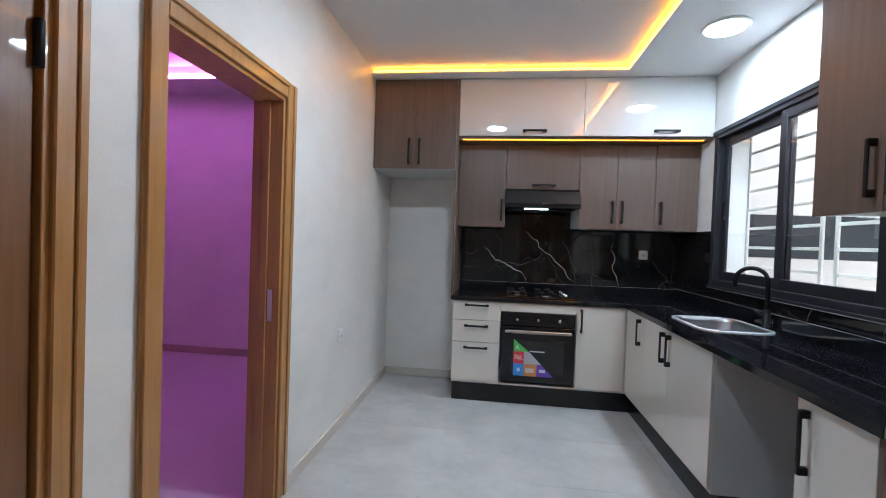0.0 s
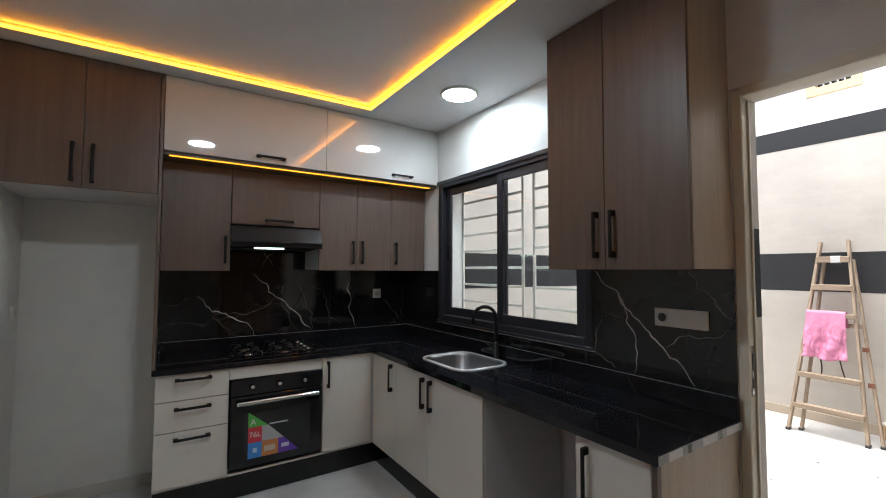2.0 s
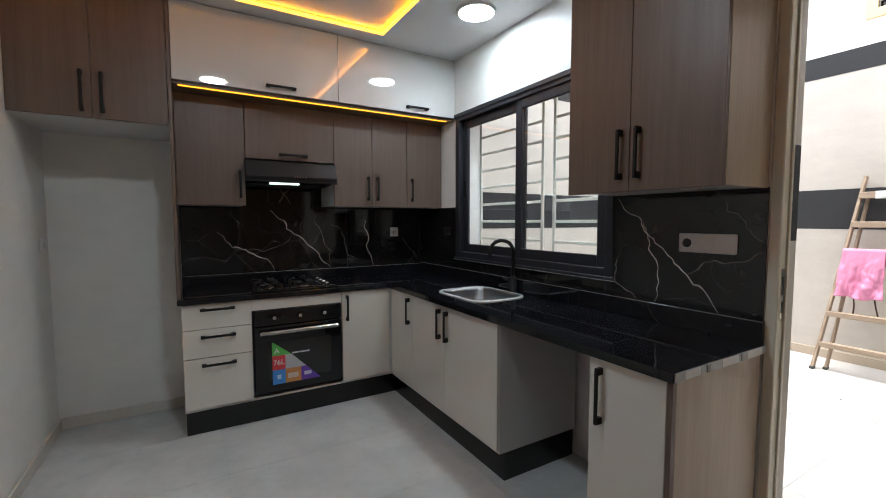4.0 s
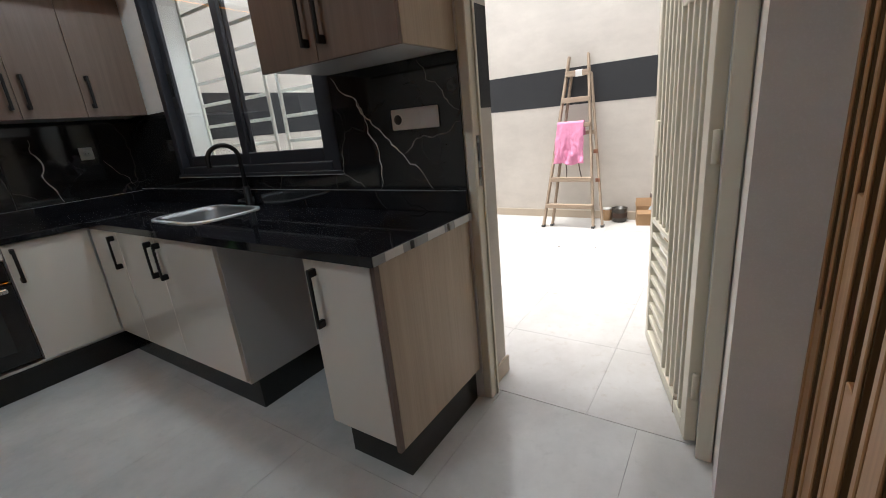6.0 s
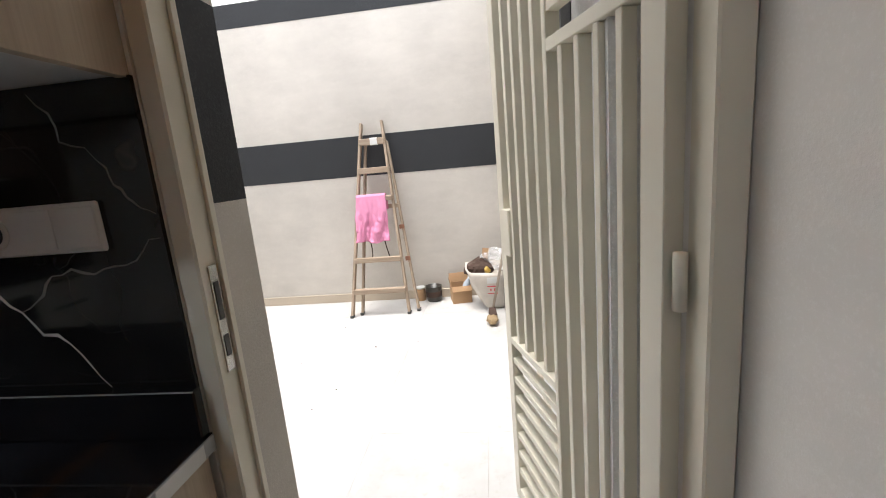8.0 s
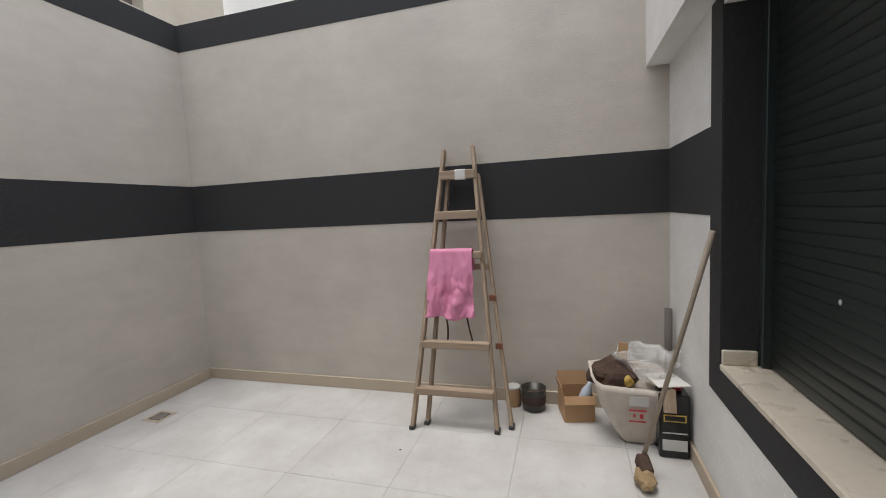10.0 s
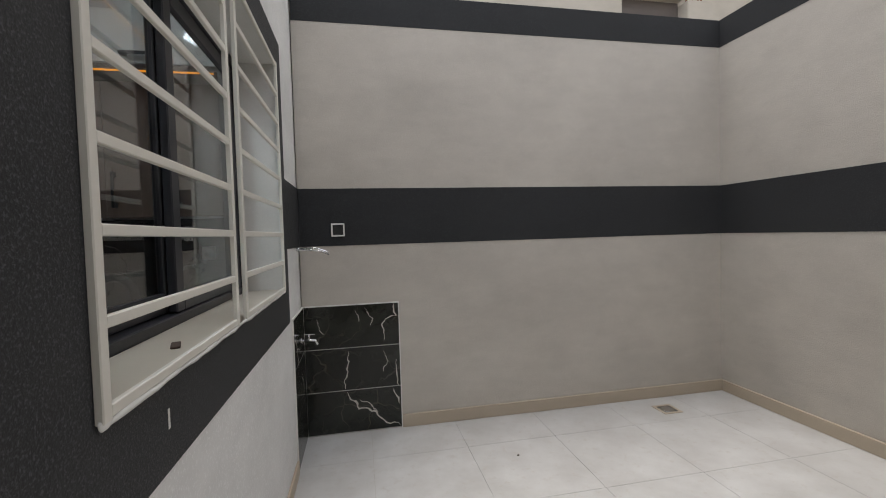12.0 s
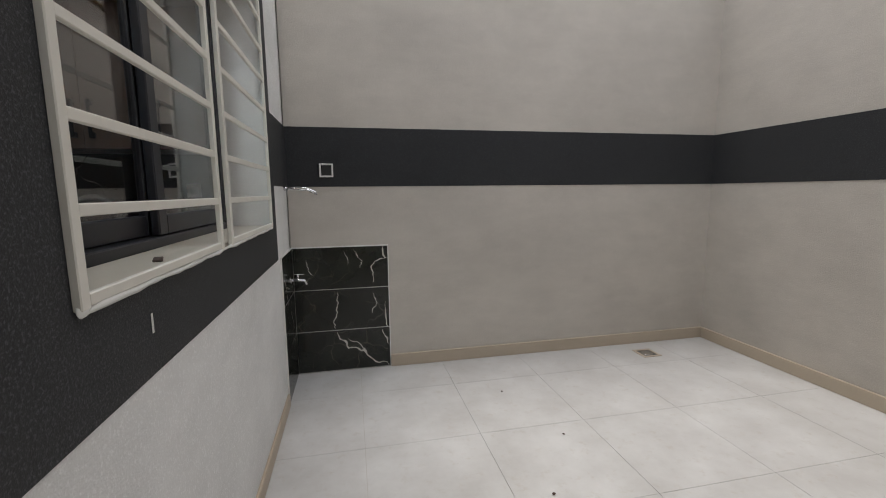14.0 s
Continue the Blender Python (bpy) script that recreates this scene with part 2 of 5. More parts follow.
M_ROOMFLOOR = plain("room_floor_tile", (0.48, 0.47, 0.45), 0.3, vary=0.08)
M_LED = glow("warm_led", (1.0, 0.36, 0.015), 5.0)
M_LEDUNDER = glow("warm_led_under", (1.0, 0.36, 0.02), 1.1)
M_MAGENTA = glow("magenta_led", (0.82, 0.19, 0.84), 11.0)
M_LAMP = glow("lamp_diffuser", (0.76, 0.91, 1.0), 48.0)
M_HOODLAMP = glow("hood_lamp", (0.75, 1.0, 0.88), 1.3)
M_NEIGHBOUR = plaster("neighbour_white", (0.80, 0.80, 0.79), 0.9, 0.03, 0.2)
M_NEIGHBOUR2 = plaster("neighbour_cement", (0.50, 0.46, 0.40), 0.9, 0.12, 0.4)
M_SURROUND = plain("ochre_surround", (0.70, 0.52, 0.30), 0.8)
M_RUST = plain("rusty_steel", (0.22, 0.09, 0.05), 0.8, vary=0.3, scale=30)
M_GREYMETAL = plain("grey_shutter_metal", (0.12, 0.10, 0.09), 0.6, vary=0.15)
M_FOAM = plain("grey_tape", (0.30, 0.31, 0.31), 0.3, vary=0.25, scale=25)


# ---- building helpers ----
def box_bm(x0, x1, y0, y1, z0, z1, bevel=0.0, bm=None, seg=1):
    one = bmesh.new()
    bmesh.ops.create_cube(one, size=1)
    for v in one.verts:
        v.co = Vector(((x0 + x1) / 2 + v.co.x * (x1 - x0), (y0 + y1) / 2 + v.co.y * (y1 - y0), (z0 + z1) / 2 + v.co.z * (z1 - z0)))
    if bevel:
        bmesh.ops.bevel(one, geom=list(one.edges), offset=min(bevel, 0.45 * min(abs(x1 - x0), abs(y1 - y0), abs(z1 - z0))), segments=seg, affect="EDGES", profile=0.5)
    if bm is None:
        return one
    me = bpy.data.meshes.new("tmp")
    one.to_mesh(me)
    one.free()
    bm.from_mesh(me)
    bpy.data.meshes.remove(me)
    return bm


def boxes_bm(rows, bevel=0.0):
    bm = bmesh.new()
    for r in rows:
        box_bm(*r, bevel=bevel, bm=bm)
    return bm


def rod_bm(points, radius, sides=10, caps=True, bm=None, radii=None):
    """A tube along a polyline."""
    bm = bm or bmesh.new()
    pts = [Vector(p) for p in points]
    rings = []
    up = None
    for i, p in enumerate(pts):
        d = (pts[min(i + 1, len(pts) - 1)] - pts[max(i - 1, 0)]).normalized()
        if up is None:
            up = d.orthogonal().normalized()
        up = (up - d * up.dot(d)).normalized()
        side = d.cross(up)
        r = radii[i] if radii else radius
        rings.append([bm.verts.new(p + (up * math.cos(a) + side * math.sin(a)) * r) for a in [2 * math.pi * k / sides for k in range(sides)]])
    for a, b in zip(rings, rings[1:]):
        for k in range(sides):
            f = bm.faces.new((a[k], a[(k + 1) % sides], b[(k + 1) % sides], b[k]))
            f.smooth = True
    if caps:
        bm.faces.new(rings[0][::-1])
        bm.faces.new(rings[-1])
    return bm


def prism_bm(outline, z0, z1, bm=None):
    """An upright prism on an outline of (x, y)."""
    bm = bm or bmesh.new()
    a = [bm.verts.new((x, y, z0)) for x, y in outline]
    b = [bm.verts.new((x, y, z1)) for x, y in outline]
    n = len(a)
    for k in range(n):
        bm.faces.new((a[k], a[(k + 1) % n], b[(k + 1) % n], b[k]))
    bm.faces.new(a[::-1])
    bm.faces.new(b)
    bmesh.ops.recalc_face_normals(bm, faces=list(bm.faces))
    return bm


def lathe_bm(profile, sides=24, bm=None):
    """A turned shape from (radius, z) pairs."""
    bm = bm or bmesh.new()
    rings = []
    for r, z in profile:
        rings.append([bm.verts.new((r * math.cos(2 * math.pi * k / sides), r * math.sin(2 * math.pi * k / sides), z)) for k in range(sides)])
    for a, b in zip(rings, rings[1:]):
        for k in range(sides):
            f = bm.faces.new((a[k], a[(k + 1) % sides], b[(k + 1) % sides], b[k]))
            f.smooth = True
    bm.faces.new(rings[0][::-1])
    bm.faces.new(rings[-1])
    return bm


def rounded(cx, cy, hx, hy, r, n=6):
    """A rounded rectangle's outline, counter-clockwise."""
    out = []
    for sx, sy, a0 in ((1, 1, 0), (-1, 1, 90), (-1, -1, 180), (1, -1, 270)):
        for k in range(n + 1):
            a = radians(a0 + 90 * k / n)
            out.append((cx + sx * (hx - r) + r * math.cos(a), cy + sy * (hy - r) + r * math.sin(a)))
    return out


def move_bm(bm, m):
    bmesh.ops.transform(bm, matrix=m, verts=list(bm.verts))
    return bm


def part(name, bm, material, parent=None, label=""):
    me = bpy.data.meshes.new(name)
    bm.to_mesh(me)
    bm.free()
    me.materials.append(material)
    ob = new(name, me)
    if parent is not None:
        ob.parent = parent
    return tagged(ob, label)


def thing(name, x, y, z, label, category, group="", rz=0.0):
    ob = new(name)
    ob.empty_display_size = 0.1
    ob.matrix_basis = pose(x, y, z, 0, 0, rz)
    return tagged(ob, label, category, group)


def structure(name, bm, material, label, category):
    return tagged(part(name, bm, material), label, category, "", "structure")


def islands(name, bm, material, label, category, piece):
    """A piece of the setting whose separate plates are parts of their own."""
    root = tagged(new(name), label, category, "", "structure")
    left = set(bm.verts)
    while left:
        stack, got = [next(iter(left))], set()
        while stack:
            v = stack.pop()
            if v in got:
                continue
            got.add(v)
            stack += [e.other_vert(v) for e in v.link_edges]
        left -= got
        lo = [min(v.co[k] for v in got) for k in range(3)]
        hi = [max(v.co[k] for v in got) for k in range(3)]
        part(piece, box_bm(lo[0], hi[0], lo[1], hi[1], lo[2], hi[2]), material, root)
    bm.free()
    return root


def wall_x(x0, x1, y0, y1, z0, z1, holes):
    """A wall along y, between x0 and x1 thick, with openings (y0, y1, z0, z1) right through it."""
    ys = sorted({y0, y1, *[h[0] for h in holes], *[h[1] for h in holes]})
    zs = sorted({z0, z1, *[h[2] for h in holes], *[h[3] for h in holes]})
    bm = bmesh.new()
    solid = lambda i, j: 0 <= i < len(ys) - 1 and 0 <= j < len(zs) - 1 and not any(h[0] <= ys[i] and ys[i + 1] <= h[1] and h[2] <= zs[j] and zs[j + 1] <= h[3] for h in holes)
    seen = {}

    def vert(*co):
        if co not in seen:
            seen[co] = bm.verts.new(co)
        return seen[co]

    for i in range(len(ys) - 1):
        for j in range(len(zs) - 1):
            if not solid(i, j):
                continue
            a, b, c, d = ys[i], ys[i + 1], zs[j], zs[j + 1]
            bm.faces.new([vert(x1, a, c), vert(x1, b, c), vert(x1, b, d), vert(x1, a, d)])
            bm.faces.new([vert(x0, b, c), vert(x0, a, c), vert(x0, a, d), vert(x0, b, d)])
            if not solid(i - 1, j): bm.faces.new([vert(x0, a, c), vert(x1, a, c), vert(x1, a, d), vert(x0, a, d)])
            if not solid(i + 1, j): bm.faces.new([vert(x1, b, c), vert(x0, b, c), vert(x0, b, d), vert(x1, b, d)])
            if not solid(i, j - 1): bm.faces.new([vert(x0, a, c), vert(x0, b, c), vert(x1, b, c), vert(x1, a, c)])
            if not solid(i, j + 1): bm.faces.new([vert(x1, a, d), vert(x1, b, d), vert(x0, b, d), vert(x0, a, d)])
    return bm


def turned(bm):
    """Turns a wall built along y into one along x: (x, y) becomes (y, x)."""
    for v in bm.verts:
        v.co = Vector((v.co.y, v.co.x, v.co.z))
    bmesh.ops.reverse_faces(bm, faces=list(bm.faces))
    return bm


def plate(axis, level, a0, a1, b0, b1, thick, bm=None, bevel=0.0):
    """A thin plate that stands proud of a wall: axis 'x' (a = y, b = z) or 'y' (a = x, b = z); thick is signed."""
    lo, hi = sorted((level, level + thick))
    if axis == "x":
        return box_bm(lo, hi, a0, a1, b0, b1, bevel, bm)
    return box_bm(a0, a1, lo, hi, b0, b1, bevel, bm)


# ---- the large structure ----
LEFT, CEIL, OUT = -2.73, 2.71, 0.245
EAST, NORTH, SOUTH, TOP = 3.562, 0.045, -3.663, 3.02
W0, W1, WZ0, WZ1 = -2.19, -0.63, 1.08, 2.25     # kitchen window
D0, D1, DZ = -3.80, -2.885, 2.27                  # yard door

part1 = wall_x(0.0, OUT - 0.004, -3.80, 0.0, 0.0, 3.3, [(W0, W1, WZ0, WZ1), (D0, D1, 0.0, DZ)])
wall_window = structure("wall_window", part1, M_WHITE, "white plastered kitchen wall with window and yard door", "wall")
structure("wall_door_return", prism_bm([(-0.262, -3.805), (0.088, -3.80), (OUT - 0.004, -3.80), (OUT - 0.004, -5.6), (-0.26, -5.6)], 0, 3.3), M_WHITE, "white plastered pier beside the yard door", "wall")
structure("wall_back", box_bm(LEFT - 0.15, OUT, 0.0, 0.2, 0, 3.3), M_WHITE, "white plastered wall behind the cabinets", "wall")
structure("wall_left", wall_x(LEFT - 0.15, LEFT, -5.6, 0.0, 0, 3.3, [(-2.93, -2.13, 0.0, 2.05), (-4.15, -3.25, 0.0, 2.05)]), M_WHITE, "white patterned plaster wall with two doorways", "wall")
structure("wall_south", box_bm(LEFT - 0.15, OUT, -5.8, -5.6, 0, 3.3), M_WHITE, "plain white wall", "wall")
ceil = boxes_bm([(LEFT, 0, -5.6, 0.0, CEIL + 0.035, CEIL + 0.19), (-0.70, 0, -5.6, -0.0, CEIL, CEIL + 0.035), (LEFT, -0.70, -0.75, 0.0, CEIL, CEIL + 0.035)])
structure("ceiling", ceil, M_CEIL, "white gypsum ceiling with a recessed light channel", "ceiling")
structure("skirting_left", boxes_bm([(LEFT, LEFT + 0.016, -2.06, 0.0, 0, 0.075), (LEFT, LEFT + 0.016, -3.18, -3.0, 0, 0.075), (LEFT + 0.016, -2.0, -0.016, 0.0, 0, 0.075)], 0.003), M_PALESKIRT, "pale tiled skirting along the wall", "skirting")

# purple-lit room behind the doorway
structure("wall_room_north", box_bm(-6.2, LEFT - 0.15, 0.21, 0.36, 0, 3.2), M_WHITE, "white wall washed by magenta light", "wall")
structure("wall_room_west", box_bm(-6.35, -6.2, -3.2, 0.36, 0, 3.2), M_WHITE, "white wall washed by magenta light", "wall")
structure("wall_room_south", box_bm(-6.2, LEFT - 0.15, -3.25, -3.1, 0, 3.2), M_WHITE, "white wall washed by magenta light", "wall")
structure("ceiling_room", boxes_bm([(-6.2, LEFT - 0.15, -3.1, 0.21, 3.0, 3.1), (-6.2, LEFT - 0.15, -0.25, 0.21, 2.88, 3.0)]), M_CEIL, "white ceiling with a dropped border", "ceiling")
structure("floor_room", box_bm(-6.2, LEFT - 0.15, -3.1, 0.21, -0.1, 0.0), M_ROOMFLOOR, "pale tiled floor", "floor")
structure("baseboard_room", box_bm(-6.2, LEFT - 0.15, 0.195, 0.21, 0.0, 0.08, 0.003), M_SKIRT, "beige skirting tile", "skirting")
room_led = thing("led_strip", -4.5, -0.262, 2.90, "glowing magenta light strip along a ceiling edge", "light strip")
part("diffuser", box_bm(-1.6, 1.6, -0.012, 0.01, -0.016, 0.012, 0.004), M_MAGENTA, room_led)

# hall behind the second doorway
structure("wall_hall", boxes_bm([(-4.3, -4.15, -4.6, -3.25, 0, 2.6), (-4.3, LEFT - 0.15, -4.7, -4.6, 0, 2.6), (-4.3, LEFT - 0.15, -4.7, -3.25, 2.6, 2.7), (-4.3, LEFT - 0.15, -4.7, -3.25, -0.1, 0)]), M_WHITE, "plain closed hall behind a door", "wall")

# yard
structure("wall_north", box_bm(OUT, EAST + 0.2, NORTH, NORTH + 0.2, -0.1, TOP), M_YARD, "beige rendered yard wall", "wall")
structure("wall_east", box_bm(EAST, EAST + 0.2, -5.0, NORTH, -0.1, TOP), M_YARD, "beige rendered yard wall", "wall")
SX0, SX1, SZ0, SZ1 = 0.72, 2.635, 0.645, 2.145
structure("wall_shutter", turned(wall_x(SOUTH - 0.25, SOUTH, OUT, EAST, -0.1, TOP, [(SX0, SX1, SZ0, SZ1)])), M_OUTWHITE, "white rendered wall around a shuttered window", "wall")
# unseen panel, added to stop light leaking between the shutter slats
structure("shutter_light_block", box_bm(SX0 - 0.05, SX1 + 0.05, SOUTH - 0.29, SOUTH - 0.252, SZ0 - 0.05, SZ1 + 0.05), M_OUTWHITE, "unseen added panel that keeps light from showing through the shutter", "wall")
structure("beam", box_bm(OUT, EAST, SOUTH, SOUTH + 0.13, 2.20, TOP), M_OUTWHITE, "white rendered beam over the shutter", "beam")
# outer skin of the kitchen wall, with the grille opening
structure("wall_yard_west", wall_x(OUT - 0.004, OUT, -2.885, NORTH, 0.0, 3.3, [(W0, W1, WZ0, WZ1)]), M_OUTWHITE, "white gritty render on the yard side", "wall")
structure("wall_yard_above_door", box_bm(OUT - 0.004, OUT, -3.80, -2.885, DZ, 3.3), M_OUTWHITE, "white gritty render over the door", "wall")

# painted anthracite bands, laid proud of the render
BZ0, BZ1, CZ0 = 1.303, 1.693, 2.806
g = plate("y", NORTH, OUT + 0.003, EAST, BZ0, BZ1, -0.003)
plate("y", NORTH, OUT + 0.003, EAST, CZ0, TOP, -0.003, g)
islands("band_north", g, M_BAND, "painted anthracite band across the wall", "painted band", "band")
g = plate("x", EAST, SOUTH + 0.003, NORTH - 0.003, BZ0, BZ1, -0.003)
plate("x", EAST, SOUTH + 0.133, NORTH - 0.003, CZ0, TOP, -0.003, g)
islands("band_east", g, M_BAND, "painted anthracite band across the wall", "painted band", "band")
g = plate("y", SOUTH, SX1 + 0.14, EAST - 0.003, BZ0, BZ1, 0.003)
plate("y", SOUTH, SX1, SX1 + 0.14, 0.515, 2.198, 0.003, g)
plate("y", SOUTH, SX0 - 0.14, SX1, 0.515, SZ0, 0.003, g)
plate("y", SOUTH, SX0 - 0.14, SX0, SZ0, 2.198, 0.003, g)
islands("band_shutter", g, M_BAND, "painted anthracite band around the shutter", "painted band", "band")
structure("shutter_reveal", box_bm(SX1 - 0.004, SX1, SOUTH - 0.16, SOUTH, SZ0, SZ1), M_BAND, "anthracite painted reveal", "painted band")
BL, BR = W0 - 0.30, W1 + 0.17
g = plate("x", OUT, BL, W0, 0.893, 2.42, 0.003)
plate("x", OUT, W1, BR, 0.893, 2.42, 0.003, g)
plate("x", OUT, W0, W1, 0.893, WZ0, 0.003, g)
plate("x", OUT, W0, W1, WZ1, 2.42, 0.003, g)
plate("x", OUT, BR, NORTH - 0.003, BZ0, BZ1, 0.003, g)
plate("x", OUT, -2.885, BL, BZ0, BZ1, 0.003, g)
islands("band_west", g, M_GRIT, "gritty anthracite paint around the window", "painted band", "band")
structure("band_jamb", plate("y", -2.885, 0.081, OUT, BZ0, BZ1 + 0.0, -0.003), M_BAND, "anthracite painted band on the door reveal", "painted band")
structure("jamb_skin", boxes_bm([(0.08, OUT, -2.8875, -2.885, 0.09, BZ0), (0.08, OUT, -2.8875, -2.885, BZ1, DZ)]), M_YARD, "cream painted door reveal", "wall")
structure("skirting_yard", boxes_bm([(0.90, EAST, NORTH - 0.018, NORTH, 0, 0.09), (EAST - 0.018, EAST, SOUTH, NORTH - 0.018, 0, 0.09), (OUT, EAST - 0.018, SOUTH, SOUTH + 0.016, 0, 0.085), (OUT, OUT + 0.014, -2.885, -0.408, 0, 0.075), (0.08, OUT + 0.014, -2.9, -2.8876, 0, 0.09)], 0.003), M_SKIRT, "beige skirting tiles round the yard", "skirting")

# ---- kitchen things ----
def bar_handle(parent, m, length=0.19):
    """A flat black bow handle: bar and two feet; built upright along z, standing out along -y."""
    bm = box_bm(-0.008, 0.008, -0.034, -0.024, -length / 2, length / 2, 0.003)
    for s in (-1, 1):
        box_bm(-0.009, 0.009, -0.030, 0.0, s * (length / 2 - 0.014) - 0.014, s * (length / 2 - 0.014) + 0.014, 0.003, bm)
    return part("handle", move_bm(bm, m), M_BLACK, parent, "matt black bar handle")


def front_panel(name, parent, face, a0, a1, z0, z1, material, depth=0.018, label="", gap=0.0015):
    """A door or drawer front; face ('y', level) looks to -y, ('x', level) looks to -x."""
    axis, lv = face
    if axis == "y":
        bm = box_bm(a0 + gap, a1 - gap, lv, lv + depth, z0 + gap, z1 - gap, 0.0015)
    else:
        bm = box_bm(lv, lv + depth, a0 + gap, a1 - gap, z0 + gap, z1 - gap, 0.0015)
    return part(name, bm, material, parent, label)


def handle_at(parent, face, a, z, upright=True, length=0.19):
    axis, lv = face
    m = pose(a, lv, z) if axis == "y" else pose(lv, a, z, 0, 0, -90)
    return bar_handle(parent, m @ (pose(0, 0, 0) if upright else pose(0, 0, 0, 0, 90, 0)), length)


FY, FX = ("y", -0.60), ("x", -0.60)
PZ = 0.165

u = thing("drawer_unit", 0, 0, 0, "cream gloss drawer unit with three drawers and black handles", "cabinet", "kitchen base units")
part("carcass", boxes_bm([(-2.0, -1.60, -0.58, -0.01, PZ, 0.865)]), M_CARCASS, u)
for z0, z1 in ((0.70, 0.862), (0.515, 0.698), (PZ + 0.02, 0.513)):
    d = front_panel("drawer_front", u, FY, -2.0, -1.60, z0, z1, M_CREAM)
    handle_at(d, FY, -1.80, (z0 + z1) / 2 + (0.0 if z1 < 0.6 else 0.045) + (0.12 if z1 < 0.6 else 0.0), False, 0.2)

u = thing("oven_housing", 0, 0, 0, "cream housing around a built-in oven", "cabinet", "kitchen base units")
part("carcass", boxes_bm([(-1.60, -1.598, -0.58, -0.01, PZ, 0.865), (-0.988, -0.986, -0.58, -0.01, PZ, 0.865), (-1.598, -0.988, -0.03, -0.01, PZ, 0.865), (-1.598, -0.988, -0.58, -0.03, PZ, PZ + 0.018)]), M_CARCASS, u)
front_panel("top_panel", u, FY, -1.60, -0.988, 0.785, 0.862, M_CREAM)
front_panel("bottom_panel", u, FY, -1.60, -0.988, PZ + 0.006, 0.189, M_CREAM)

o = thing("oven", -1.293, -0.60, 0.19, "black built-in electric oven with energy sticker", "oven")
part("body", box_bm(-0.292, 0.292, 0.02, 0.52, 0.004, 0.588, 0.004), M_OVEN, o)
part("control_panel", box_bm(-0.297, 0.297, -0.012, 0.02, 0.485, 0.592, 0.003), M_OVEN, o)
dr = part("door", box_bm(-0.297, 0.297, -0.02, 0.019, 0.022, 0.480, 0.004), M_OVENGLASS, o, "black glass oven door")
part("door_window", box_bm(-0.215, 0.215, -0.0225, -0.018, 0.10, 0.37, 0.001), plain("oven_window", (0.018, 0.018, 0.018), 0.05, vary=0.1, relief=0), dr)
hb = box_bm(-0.265, 0.265, -0.064, -0.044, 0.430, 0.456, 0.006)
for s in (-0.24, 0.24):
    box_bm(s - 0.012, s + 0.012, -0.048, -0.018, 0.434, 0.452, 0.002, hb)
part("handle", hb, M_STEEL, dr, "brushed steel oven handle")
for kx in (-0.17, 0.0, 0.17):
    k = part("knob", move_bm(lathe_bm([(0.019, 0), (0.019, 0.006), (0.015, 0.010), (0.014, 0.024), (0.010, 0.026)], 20), pose(kx, -0.012, 0.54, 90)), M_OVEN, o)
    part("knob_cap", move_bm(lathe_bm([(0.012, 0.024), (0.012, 0.0275), (0.009, 0.029)], 16), pose(kx, -0.012, 0.54, 90)), M_STEEL, k)
part("display", box_bm(-0.215, -0.125, -0.0135, -0.0115, 0.515, 0.565), M_OVENGLASS, o)


def sticker(name, outline, y, color, parent):
    bm = bmesh.new()
    a = [bm.verts.new((x, y, z)) for x, z in outline]
    b = [bm.verts.new((x, y + 0.0008, z)) for x, z in outline]
    bm.faces.new(a)
    bm.faces.new(b[::-1])
    for k in range(len(a)):
        bm.faces.new((a[k], b[k], b[(k + 1) % len(a)], a[(k + 1) % len(a)]))
    bmesh.ops.recalc_face_normals(bm, faces=list(bm.faces))
    return part(name, bm, plain("sticker_" + name, color, 0.35, vary=0.04, relief=0), parent)


def words(text, size, m, material, parent, thick=0.0004):
    c = bpy.data.curves.new("writing", "FONT")
    c.body, c.size, c.extrude, c.align_x, c.align_y = text, size, thick, "CENTER", "CENTER"
    tmp = bpy.data.objects.new("tmp", c)
    me = bpy.data.meshes.new_from_object(tmp)
    bpy.data.objects.remove(tmp)
    me.transform(m)
    me.materials.append(material)
    ob = new("writing", me)
    ob.parent = parent
    return ob


sy = -0.0240
s0 = sticker("green_corner", [(-0.19, 0.375), (-0.19, 0.275), (-0.065, 0.275)], sy, (0.08, 0.42, 0.07), dr)
s1 = sticker("red_square", [(-0.19, 0.275), (-0.19, 0.175), (-0.105, 0.175), (-0.105, 0.275)], sy, (0.62, 0.04, 0.05), dr)
sticker("silver_square", [(-0.105, 0.275), (-0.105, 0.175), (0.035, 0.175), (-0.065, 0.275)], sy, (0.42, 0.42, 0.44), dr)
sticker("blue_square", [(-0.19, 0.175), (-0.19, 0.075), (-0.105, 0.075), (-0.105, 0.175)], sy, (0.05, 0.25, 0.65), dr)
sticker("orange_square", [(-0.105, 0.175), (-0.105, 0.075), (0.0, 0.075), (0.0, 0.175)], sy, (0.55, 0.22, 0.06), dr)
sticker("violet_corner", [(0.0, 0.175), (0.0, 0.075), (0.135, 0.075), (0.035, 0.175)], sy, (0.12, 0.05, 0.40), dr)
sticker("cream_bar", [(-0.09, 0.140), (-0.09, 0.105), (-0.02, 0.105), (-0.02, 0.140)], sy - 0.001, (0.6, 0.5, 0.4), dr)
sticker("white_bar", [(0.02, 0.135), (0.02, 0.110), (0.07, 0.110), (0.07, 0.135)], sy - 0.001, (0.6, 0.6, 0.7), dr)
sticker("pale_dot", [(-0.16, 0.14), (-0.16, 0.11), (-0.135, 0.11), (-0.135, 0.14)], sy - 0.001, (0.5, 0.65, 0.8), dr)
